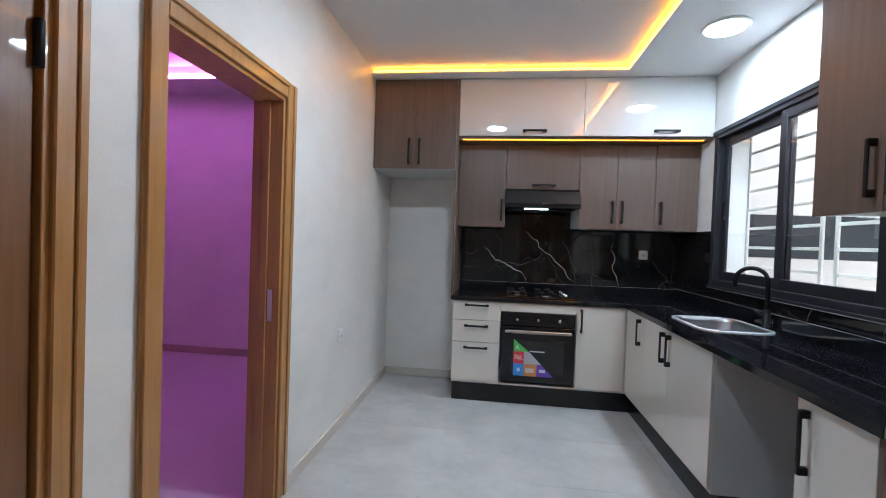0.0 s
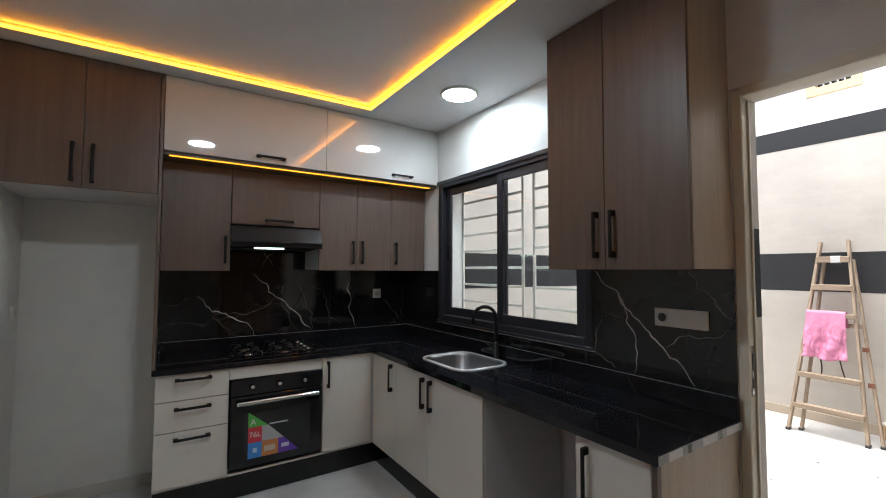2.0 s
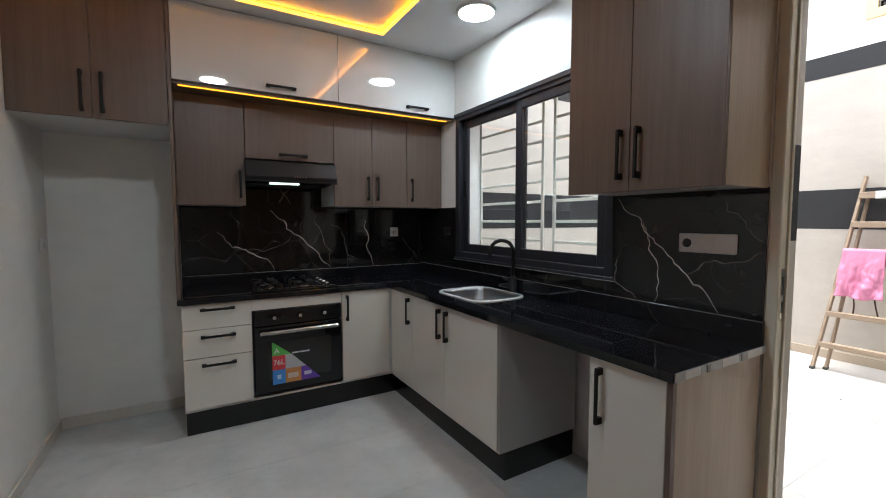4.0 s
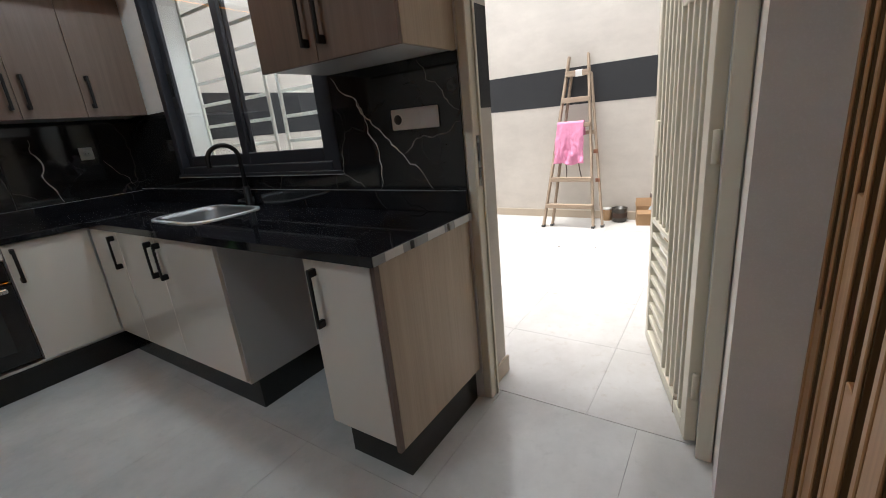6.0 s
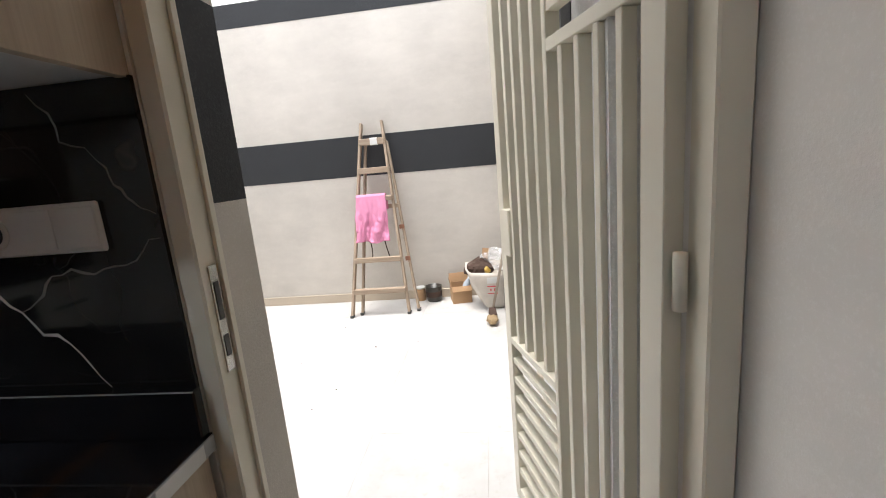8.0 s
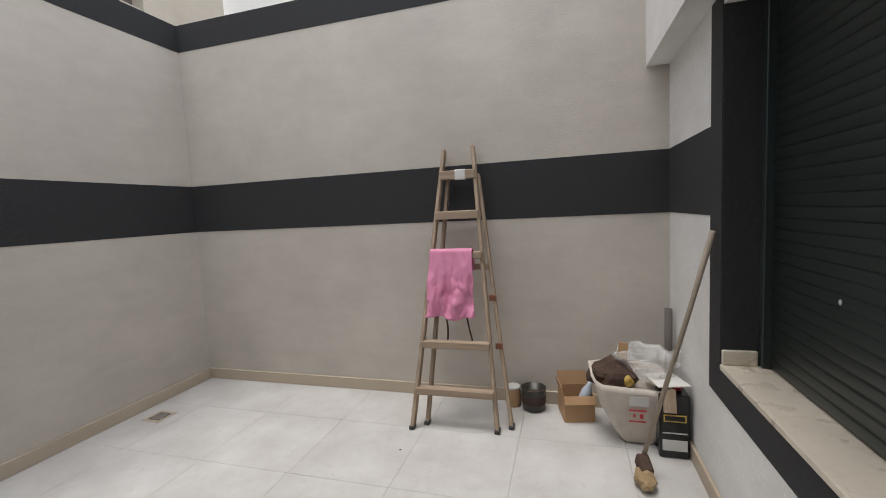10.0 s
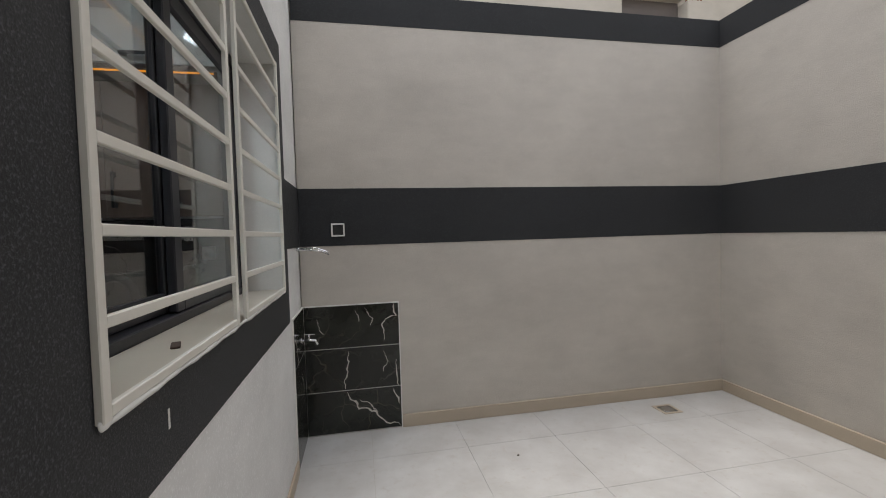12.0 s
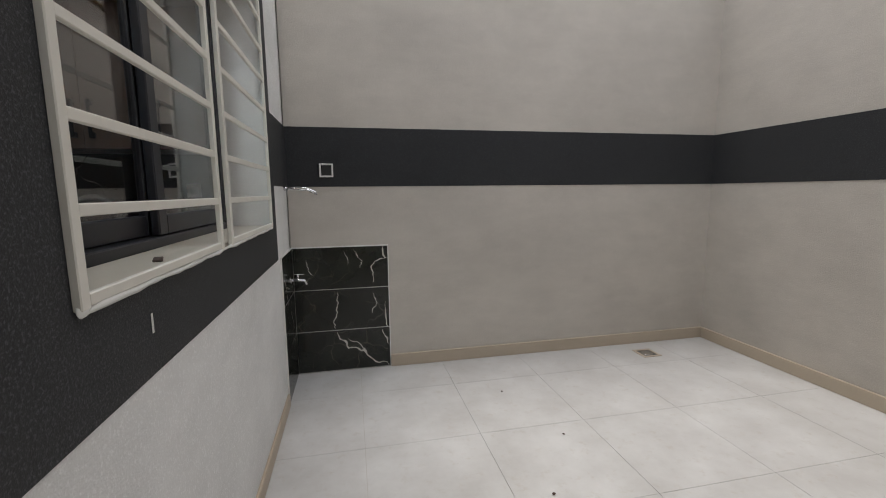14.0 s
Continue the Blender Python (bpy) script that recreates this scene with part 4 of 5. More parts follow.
# ---- window, doors, screen ----
win = tagged(new("window_1"), "anthracite aluminium sliding window with two sashes", "window", "", "structure")
fr = boxes_bm([(-0.012, 0.07, W0, W0 + 0.055, WZ0, WZ1), (-0.012, 0.07, W1 - 0.055, W1, WZ0, WZ1), (-0.012, 0.07, W0 + 0.055, W1 - 0.055, WZ0, WZ0 + 0.05), (-0.012, 0.07, W0 + 0.055, W1 - 0.055, WZ1 - 0.05, WZ1)], 0.004)
part("window_frame", fr, M_FRAME, win)
part("sill_trim", box_bm(-0.022, -0.010, W0 - 0.01, W1 + 0.01, WZ0 - 0.012, WZ0 + 0.006, 0.003), M_FRAME, win)
part("sealant", box_bm(-0.0225, -0.0085, W0 - 0.012, W1 + 0.012, WZ0 - 0.0155, WZ0 - 0.0122), M_FOAM, win, "pale line: sealant at the window, painted highlight on the upstand")
part("head_trim", box_bm(-0.022, -0.010, W0 - 0.01, W1 + 0.01, WZ1 - 0.02, WZ1 + 0.012, 0.003), M_FRAME, win)


def sash(x0, x1, y0, y1):
    z0, z1 = WZ0 + 0.052, WZ1 - 0.052
    s = part("sash", boxes_bm([(x0, x1, y0, y0 + 0.06, z0, z1), (x0, x1, y1 - 0.06, y1, z0, z1), (x0, x1, y0 + 0.06, y1 - 0.06, z0, z0 + 0.065), (x0, x1, y0 + 0.06, y1 - 0.06, z1 - 0.06, z1)], 0.004), M_FRAME, win)
    xm = (x0 + x1) / 2
    pn = part("pane", box_bm(xm - 0.003, xm + 0.003, y0 + 0.055, y1 - 0.055, z0 + 0.06, z1 - 0.055), M_GLASS, s)
    pn.visible_shadow = False
    return s


sash(0.000, 0.028, W0 + 0.057, -1.38)
sl = sash(0.034, 0.062, -1.44, W1 - 0.057)
part("pull", box_bm(0.022, 0.034, W1 - 0.11, W1 - 0.085, 1.58, 1.72, 0.002), M_BLACK, sl)
structure("window_sill", box_bm(0.072, OUT - 0.004, W0 + 0.001, W1 - 0.001, WZ0 + 0.0005, WZ0 + 0.02, 0.003), M_SILL, "pale stone outer window sill with dust", "sill")

gr = thing("window_grille", OUT + 0.012, 0, 0, "cream painted steel window grille in two leaves", "grille")
YM = -1.445
for a, b in ((-2.23, YM - 0.045), (YM + 0.045, W1 + 0.005)):
    for y in (a + 0.012, b - 0.012):
        part("upright", box_bm(-0.010, 0.004, y - 0.012, y + 0.012, WZ0 + 0.008, WZ1 + 0.01, 0.002), M_GRILLE, gr)
    zz = [WZ0 + 0.022] + [1.24 + 0.1425 * k for k in range(7)] + [WZ1 - 0.004]
    for z in zz:
        part("rail", box_bm(-0.009, 0.003, a + 0.024, b - 0.024, z - 0.010, z + 0.010, 0.002), M_GRILLE, gr)

rnd = random.Random(21)
bead = [(-0.002, -2.21 + 1.57 * k / 40, WZ0 + 0.006 + rnd.uniform(-0.002, 0.002)) for k in range(41)]
part("sealant", rod_bm(bead, 0.006, 7, radii=[rnd.uniform(0.004, 0.008) for k in range(41)]), M_TRIM, gr, "uneven white sealant under the frame")
blob = bmesh.new()
bmesh.ops.create_icosphere(blob, subdivisions=3, radius=0.014)
for v in blob.verts:
    v.co *= 1 + 0.4 * noise.noise(v.co * 60)
    v.co.x *= 0.35
part("filler_blob", move_bm(blob, pose(-0.002, -2.220, WZ0 + 0.011)), M_TRIM, gr, "smeared white filler")
chip = thing("plaster_chip", OUT - 0.06, -1.78, WZ0 + 0.0205, "brown flake of debris on the window sill", "debris")
part("flake", move_bm(box_bm(-0.011, 0.011, -0.033, 0.033, 0, 0.005, 0.002), pose(0, 0, 0, 0, 0, 20)), M_DIRT, chip)
dab = thing("paint_dab", OUT + 0.0032, -1.99, 1.0, "small white paint smear on the dark band", "paint smear")
part("smear", box_bm(0, 0.0012, -0.004, 0.004, -0.022, 0.02, 0.0005), M_TRIM, dab)

# yard door: steel frame and open leaf
df = tagged(new("door_frame"), "cream painted steel door frame with a latch plate", "door frame", "", "structure")
part("post", box_bm(0.001, 0.079, -2.926, -2.886, 0.0, DZ - 0.002, 0.004), M_GATE, df)
part("post", box_bm(0.010, 0.088, -3.797, -3.745, 0.0, DZ - 0.002, 0.004), M_GATE, df)
part("head", box_bm(-0.012, 0.078, -3.745, -2.927, DZ - 0.045, DZ - 0.002, 0.004), M_GATE, df)
part("stop", box_bm(0.05, 0.064, -2.934, -2.9265, 0.0, DZ - 0.05, 0.001), M_GATE, df)
lp = part("latch_plate", box_bm(0.022, 0.046, -2.9285, -2.9255, 1.0, 1.2, 0.001), M_STEEL, df)
part("latch_hole", box_bm(0.028, 0.040, -2.930, -2.928, 1.03, 1.07), M_DARKPLASTIC, df)
part("latch_hole", box_bm(0.028, 0.040, -2.930, -2.928, 1.10, 1.17), M_DARKPLASTIC, df)

ang = math.degrees(math.atan2(-3.451 + 3.704, 0.871 - 0.078))
gate = tagged(new("yard_gate"), "cream steel barred gate leaf standing open to the yard", "gate")
gate.matrix_basis = pose(0.085, -3.722, 0.012, 0, 0, ang)
GW, GH = 0.825, 2.19
HY = 0.02


def gbar(name, u0, u1, z0, z1, d=HY):
    return part(name, box_bm(u0, u1, -d, d, z0, z1, 0.002), M_GATE, gate)


gbar("stile", 0.0, 0.06, 0.0, GH)
gbar("stile", GW - 0.045, GW, 0.0, GH)
gbar("bottom_rail", 0.06, GW - 0.045, 0.0, 0.055)
gbar("top_rail", 0.06, GW - 0.045, GH - 0.05, GH)
for k in range(4):
    uu = 0.115 + 0.075 * k
    gbar("bar", uu, uu + 0.02, 0.055, 1.57, 0.016)
gbar("cross_rail", 0.06, 0.41, 1.57, 1.60)
for k in range(6):
    zz = 1.66 + 0.085 * k
    gbar("slat", 0.06, 0.41, zz, zz + 0.024, 0.016)
gbar("middle_bar", 0.41, 0.43, 0.055, GH - 0.05)
gbar("cross_rail", 0.43, GW - 0.045, 0.665, 0.69)
for k in range(7):
    zz = 0.125 + 0.077 * k
    gbar("slat", 0.43, GW - 0.045, zz, zz + 0.024, 0.016)
for k in range(4):
    uu = 0.49 + 0.073 * k
    gbar("bar", uu, uu + 0.02, 0.69, GH - 0.05, 0.016)
part("lock_box", box_bm(GW - 0.10, GW - 0.04, -0.026, 0.026, 1.0, 1.16, 0.003), M_GATE, gate)
part("lever", rod_bm([(GW - 0.03, -0.02, 1.10), (GW - 0.03, -0.055, 1.10), (GW - 0.12, -0.060, 1.10)], 0.008, 8), M_STEEL, gate)
for hz in (0.25, 1.1, 1.95):
    part("hinge", move_bm(lathe_bm([(0.012, -0.05), (0.012, 0.05), (0.004, 0.052)], 12), pose(-0.016, 0.0, hz)), M_GATE, gate)


def door_casing(name, y0, y1, ztop, label, leaf):
    """A wooden door lining with stepped architraves on the left wall."""
    c = tagged(new(name), label, "door frame", "", "structure")
    T = LEFT - 0.155
    for a, s in ((y0, 1), (y1, -1)):
        part("lining", box_bm(T, LEFT + 0.004, min(a, a + s * 0.03), max(a, a + s * 0.03), 0, ztop - 0.03, 0.002), M_OAK, c)
        lo, hi = sorted((a - s * 0.07, a + s * 0.012))
        part("architrave", box_bm(LEFT, LEFT + 0.018, lo, hi, 0, ztop + 0.07, 0.004), M_OAK, c)
        lo, hi = sorted((a - s * 0.068, a - s * 0.040))
        part("bead", box_bm(LEFT + 0.018, LEFT + 0.026, lo, hi, 0, ztop + 0.066, 0.004), M_OAK, c)
        lo, hi = sorted((a + s * 0.031, a + s * 0.043))
        part("stop", box_bm(LEFT - 0.10, LEFT - 0.06, lo, hi, 0, ztop - 0.03, 0.002), M_OAK, c)
    part("lining", box_bm(T, LEFT + 0.004, y0, y1, ztop - 0.03, ztop, 0.002), M_OAK, c)
    part("architrave", box_bm(LEFT, LEFT + 0.018, y0 + 0.012, y1 - 0.012, ztop - 0.012, ztop + 0.07, 0.004), M_OAK, c)
    part("bead", box_bm(LEFT + 0.018, LEFT + 0.026, y0 + 0.012, y1 - 0.012, ztop + 0.040, ztop + 0.066, 0.004), M_OAK, c)
    return c


c1 = door_casing("door_frame_1", -2.93, -2.13, 2.05, "varnished wooden door frame of the purple-lit room", False)
part("strike_plate", box_bm(LEFT - 0.055, LEFT - 0.03, -2.1625, -2.160, 0.92, 1.08), M_STEEL, c1)
c2 = door_casing("door_frame_2", -4.15, -3.25, 2.05, "varnished wooden door frame beside the entrance", True)
dl = tagged(new("door_2"), "dark varnished wooden door, closed in its frame", "door", "", "structure")
part("leaf", box_bm(LEFT - 0.055, LEFT - 0.012, -4.115, -3.285, 0.005, 2.015, 0.004), M_OAKDARK, dl)
for pz0, pz1 in ((0.15, 0.85), (1.0, 1.88)):
    part("panel", box_bm(LEFT - 0.014, LEFT - 0.004, -3.98, -3.42, pz0, pz1, 0.006), M_OAKDARK, dl)
for hz in (0.62, 1.78):
    part("hinge", move_bm(lathe_bm([(0.011, -0.055), (0.011, 0.055), (0.005, 0.06)], 12), pose(LEFT - 0.003, -3.284, hz)), M_BLACK, dl)

# slatted wooden screen beside the yard door
ss = thing("slatted_screen", 0, -3.957, 0, "wooden screen of upright slats with stepped infill", "screen")
part("backing", box_bm(-1.20, -0.262, -0.085, -0.065, 0.0, CEIL - 0.002), M_SLATBACK, ss, "dark brown backing board")
slat_me = None
for k in range(13):
    x1 = -0.262 - 0.078 * k
    if slat_me is None:
        s = part("slat", box_bm(-0.021, 0, -0.065, -0.006, 0.0, CEIL - 0.002, 0.001), M_SLATBACK, ss)
        slat_me = s.data
        face_me = part("slat_face", box_bm(-0.021, 0, -0.006, 0.0, 0.0, CEIL - 0.002, 0.002), M_SLAT, s).data
    else:
        s = new("slat", slat_me)
        s.parent = ss
        new("slat_face", face_me).parent = s
    s.location.x = x1
    if k % 2 == 0 and k < 12:
        zt = 0.77 if (k // 2) % 2 == 0 else 1.07
        part("infill", box_bm(x1 - 0.077, x1 - 0.022, -0.064, -0.003, 0.0, zt, 0.002), M_SLAT, ss)
        part("infill", box_bm(x1 - 0.077, x1 - 0.022, -0.064, -0.003, zt + 1.1, CEIL - 0.002, 0.002), M_SLAT, ss)


# ---- yard things ----
sh = tagged(new("roller_shutter"), "dark green roller shutter, closed, with pale spots", "roller shutter", "", "structure")
SHY2 = SOUTH - 0.17
part("guide", box_bm(SX1 - 0.045, SX1 - 0.005, SHY2 - 0.02, SHY2 + 0.035, SZ0 + 0.03, SZ1, 0.003), M_SHUTTER, sh)
part("guide", box_bm(SX0, SX0 + 0.04, SHY2 - 0.02, SHY2 + 0.035, SZ0 + 0.03, SZ1, 0.003), M_SHUTTER, sh)
slat = None
for k in range(33):
    z = SZ0 + 0.032 + 0.044 * k
    if z + 0.044 > SZ1:
        break
    if slat is None:
        bm = bmesh.new()
        pr = [(-0.008, 0.0), (0.004, 0.001), (0.0055, 0.010), (0.0065, 0.021), (0.0055, 0.032), (0.004, 0.0432), (-0.008, 0.0439)]
        va = [[bm.verts.new((x, y, zz)) for y, zz in pr] for x in (SX0 + 0.04, SX1 - 0.045)]
        for i in range(len(pr)):
            f = bm.faces.new((va[0][i], va[1][i], va[1][(i + 1) % len(pr)], va[0][(i + 1) % len(pr)]))
            f.smooth = i < len(pr) - 1
        bm.faces.new(va[0][::-1])
        bm.faces.new(va[1])
        bmesh.ops.recalc_face_normals(bm, faces=list(bm.faces))
        s = part("slat", bm, M_SHUTTER, sh)
        slat = s.data
    else:
        s = new("slat", slat)
        s.parent = sh
    s.location = (0, SHY2, z)
structure("shutter_sill", boxes_bm([(SX0 + 0.001, SX1 - 0.005, SOUTH - 0.20, SOUTH + 0.005, SZ0 + 0.001, SZ0 + 0.026), (SX1 - 0.022, SX1 - 0.005, SOUTH - 0.13, SOUTH - 0.001, SZ0 + 0.0265, SZ0 + 0.09)], 0.003), M_PALESTONE, "pale veined stone sill under the shutter", "sill")
# small pale discs scattered over the slats
rnd = random.Random(4)
for k in range(16):
    x, z, r = rnd.uniform(1.0, 2.5), rnd.uniform(0.85, 1.75), rnd.choice((0.006, 0.008, 0.010, 0.015))
    zs = SZ0 + 0.032 + 0.044 * round((z - SZ0 - 0.032 - 0.021) / 0.044) + 0.021
    part("pale_spot", move_bm(lathe_bm([(r, 0.0), (r * 0.9, 0.001), (r * 0.3, 0.0015)], 9), pose(x, SHY2 + 0.0063, zs, -90, 0, 0) @ Matrix.Diagonal((1, rnd.uniform(0.7, 1.6), 1, 1))), M_LABEL, sh)

# black wall tiles in the corner
tl = tagged(new("tile_panel"), "black marble wall tiles with white edging", "wall tiles", "", "structure")
TX1 = 0.90
for k in range(3):
    z0, z1 = 0.008 + 0.296 * k, 0.298 + 0.296 * k
    part("tile", box_bm(OUT + 0.012, TX1 - 0.006, NORTH - 0.010, NORTH - 0.0005, z0, z1, 0.0015), M_YARDTILE, tl)
    part("tile", box_bm(OUT + 0.0005, OUT + 0.010, -0.40, NORTH - 0.012, z0, z1, 0.0015), M_YARDTILE, tl)
part("grout", boxes_bm([(OUT + 0.011, TX1 - 0.007, NORTH - 0.007, NORTH - 0.0004, 0.0, 0.89), (OUT + 0.0004, OUT + 0.007, -0.399, NORTH - 0.011, 0.0, 0.89)]), M_GROUT, tl)
part("edge_trim", box_bm(TX1 - 0.006, TX1, NORTH - 0.011, NORTH - 0.0004, 0.0, 0.898), M_TRIM, tl)
part("edge_trim", box_bm(OUT + 0.0004, TX1 - 0.006, NORTH - 0.011, NORTH - 0.0004, 0.8905, 0.898), M_TRIM, tl)
part("edge_trim", box_bm(OUT + 0.0004, OUT + 0.011, -0.407, -0.4005, 0.0, 0.898), M_TRIM, tl)
part("edge_trim", box_bm(OUT + 0.0004, OUT + 0.011, -0.4005, NORTH - 0.011, 0.8905, 0.898), M_TRIM, tl)

for seed, (width, pts) in enumerate((
        (0.016, [(0.525, 0.29), (0.60, 0.165), (0.72, 0.13), (0.885, 0.012)]),
        (0.009, [(0.60, 0.235), (0.68, 0.19), (0.73, 0.13)]),
        (0.011, [(0.54, 0.57), (0.535, 0.43), (0.515, 0.31)]),
        (0.010, [(0.875, 0.80), (0.775, 0.745), (0.785, 0.63)]),
        (0.008, [(0.66, 0.87), (0.715, 0.79), (0.70, 0.74)]),
        (0.007, [(0.34, 0.81), (0.385, 0.70)]),
        (0.006, [(0.59, 0.86), (0.62, 0.77)]),
        (0.010, [(0.87, 0.49), (0.885, 0.30)]),
        (0.007, [(0.78, 0.555), (0.81, 0.48), (0.775, 0.41)]),
        (0.012, [(0.86, 0.89), (0.888, 0.80)]),
        (0.012, [(0.845, 0.285), (0.885, 0.17)]))):
    vein(tl, "y", NORTH - 0.0103, pts, width, M_VEIN, 40 + seed)
for seed, pts in enumerate(([(-0.38, 0.80), (-0.30, 0.70), (-0.16, 0.66)], [(-0.30, 0.70), (-0.26, 0.58)], [(-0.14, 0.50), (-0.08, 0.36)])):
    v = vein(tl, "x", -OUT - 0.0103, pts, 0.012, M_VEIN, 60 + seed)
    v.data.transform(Matrix.Diagonal((-1, 1, 1, 1)))

wt2 = thing("garden_tap", OUT + 0.010, -0.10, 0.70, "small chrome bib tap on black tiles", "tap")
part("body", rod_bm([(0, 0, 0), (0.05, 0, 0), (0.085, 0, -0.004), (0.10, 0, -0.03)], 0.010, 12), M_CHROME, wt2)
part("stem", rod_bm([(0.045, 0, 0.0), (0.045, 0, 0.035)], 0.007, 10), M_CHROME, wt2)
part("lever", box_bm(0.02, 0.085, -0.006, 0.006, 0.035, 0.042, 0.002), M_CHROME, wt2)
part("flange", move_bm(lathe_bm([(0.022, 0), (0.022, 0.004), (0.012, 0.007)], 16), pose(0, 0, 0, 0, 90)), M_CHROME, wt2)

wsock = thing("outdoor_socket", 0.502, NORTH - 0.004, 1.411, "silver-rimmed dark outdoor socket on the band", "socket")
part("frame", boxes_bm([(-0.045, -0.034, -0.012, 0, -0.045, 0.045), (0.034, 0.045, -0.012, 0, -0.045, 0.045), (-0.034, 0.034, -0.012, 0, -0.045, -0.034), (-0.034, 0.034, -0.012, 0, 0.034, 0.045)], 0.002), M_PLASTIC, wsock)
part("cover", box_bm(-0.034, 0.034, -0.010, 0, -0.034, 0.034, 0.004), M_DARKPLASTIC, wsock)

hz = thing("hose_end", OUT + 0.004, -0.12, 1.29, "loose bent metal-braided hose end at the wall", "hose")
part("tube", rod_bm([(0, 0, 0), (0.06, 0.0, 0.008), (0.13, 0.0, 0.004), (0.19, -0.01, -0.02), (0.20, -0.02, -0.035), (0.15, -0.02, -0.012), (0.05, -0.01, -0.004), (0.0, -0.012, -0.006)], 0.006, 8), M_CHROME, hz)
part("nut", rod_bm([(-0.002, 0, 0), (0.02, 0, 0.002)], 0.012, 6), M_CHROME, hz)

dn = thing("floor_drain", 2.86, -0.183, 0.0005, "square metal floor drain in the tiles", "drain")
part("frame", boxes_bm([(-0.075, -0.055, -0.075, 0.075, 0, 0.004), (0.055, 0.075, -0.075, 0.075, 0, 0.004), (-0.055, 0.055, -0.075, -0.055, 0, 0.004), (-0.055, 0.055, 0.055, 0.075, 0, 0.004)]), M_SKIRT, dn)
part("well", box_bm(-0.055, 0.055, -0.055, 0.055, 0, 0.001), M_DARKPLASTIC, dn)
part("grate", lathe_bm([(0.05, 0.001), (0.05, 0.004), (0.042, 0.005), (0.03, 0.003), (0.01, 0.003)], 24), M_STEEL, dn)

# ladder
ld = thing("step_ladder", 3.05, -2.34, 0, "weathered wooden folding ladder leaning on the wall", "ladder")


def board(p, q, w, d, name, mat=M_LADDER, parent=None):
    """A squared timber from p to q; w across (y), d through."""
    p, q = Vector(p), Vector(q)
    ax = (q - p).normalized()
    yv = Vector((0, 1, 0)) if abs(ax.y) < 0.9 else Vector((1, 0, 0))
    xv = yv.cross(ax).normalized()
    yv = ax.cross(xv)
    bm = box_bm(-d / 2, d / 2, -w / 2, w / 2, 0, (q - p).length, 0.004)
    m = Matrix((xv, yv, ax)).transposed().to_4x4()
    m.translation = p
    return part(name, move_bm(bm, m), mat, parent or ld)


FT, FTR, TTL, TTR = (0.0, 0.277, 0.0), (0.045, -0.265, 0.0), (0.465, 0.105, 1.80), (0.465, -0.098, 1.81)
board(FT, TTL, 0.024, 0.05, "stile")
board(FTR, TTR, 0.024, 0.05, "stile")
board((0.075, 0.20, 0.0), (0.475, 0.085, 1.62), 0.022, 0.045, "stile")
board((0.115, -0.345, 0.0), (0.478, -0.125, 1.62), 0.022, 0.045, "stile")
lerp = lambda a, b, z: Vector(a).lerp(Vector(b), z / b[2])
for z, hgt in ((0.235, 0.045), (0.52, 0.045), (1.085, 0.045), (1.35, 0.055), (1.62, 0.06)):
    a, b = lerp(FT, TTL, z), lerp(FTR, TTR, z)
    part("rung", move_bm(box_bm(-0.035, 0.02, b.y - 0.005, a.y + 0.005, -hgt / 2, hgt / 2, 0.004), pose((a.x + b.x) / 2 - 0.012, 0, z)), M_RUNG, ld)
for z in (1.0,):
    a, b = Vector((0.075, 0.20, 0)).lerp(Vector((0.475, 0.085, 1.62)), z / 1.62), Vector((0.115, -0.345, 0)).lerp(Vector((0.478, -0.125, 1.62)), z / 1.62)
    part("cross_bar", box_bm(a.x - 0.012, a.x + 0.012, b.y, a.y, z - 0.02, z + 0.02, 0.004), M_RUNG, ld)
rope = [(0.20, 0.085 - 0.02 * math.sin(k * 0.7) - 0.17 * max(0, min(1, (k - 4) / 8)), 0.74 - 0.25 * min(1, k / 4) * min(1, (16 - k) / 4)) for k in range(17)]
part("rope", rod_bm(rope, 0.006, 8), M_DIRT, ld, "dark sagging safety rope")
for px, py in ((0.0, 0.277), (0.045, -0.265), (0.075, 0.20), (0.115, -0.345)):
    part("foot", box_bm(px - 0.026, px + 0.030, py - 0.017, py + 0.017, 0.0, 0.026, 0.004), M_DARKPLASTIC, ld, "dark rubber foot")
for z in (0.50, 0.80):
    q = Vector((0.115, -0.345, 0)).lerp(Vector((0.478, -0.125, 1.62)), z / 1.62)
    part("bracket", box_bm(q.x - 0.035, q.x - 0.024, q.y - 0.016, q.y + 0.03, z - 0.02, z + 0.02, 0.002), M_RUST, ld, "rusty iron bracket")
part("tape", box_bm(0.372, 0.405, -0.06, 0.02, 1.585, 1.654, 0.006), M_LABEL, ld, "white tape round a rung")

# cloth over a rung
cl = thing("pink_cloth", 3.05, -2.34, 0, "pink cotton cloth hung over a ladder rung", "cloth")
bm = bmesh.new()
NX, NZ = 60, 40
rows = []
for j in range(NZ + 1):
    v = j / NZ
    zz = 1.115 - 0.43 * v
    cx = lerp(FT, TTL, min(zz, 1.8)).x
    wid = 0.285 + 0.045 * v
    rows.append([bm.verts.new((0.245 - 0.015 - 0.05 * v + 0.018 * math.sin(11 * u2 + 2.6 * v + 1.4) * (0.15 + v) + 0.012 * math.sin(25 * u2 - 6 * v) * v + 0.014 * math.sin(16 * u2 + 9 * v) * v * v, (0.175 + 0.035 * v) - wid * u2, zz - 0.008 * u2 * v + 0.007 * math.sin(9 * u2) * v)) for u2 in [i / NX for i in range(NX + 1)]])
for j in range(NZ):
    for i in range(NX):
        f = bm.faces.new((rows[j][i], rows[j][i + 1], rows[j + 1][i + 1], rows[j + 1][i]))
        f.smooth = True
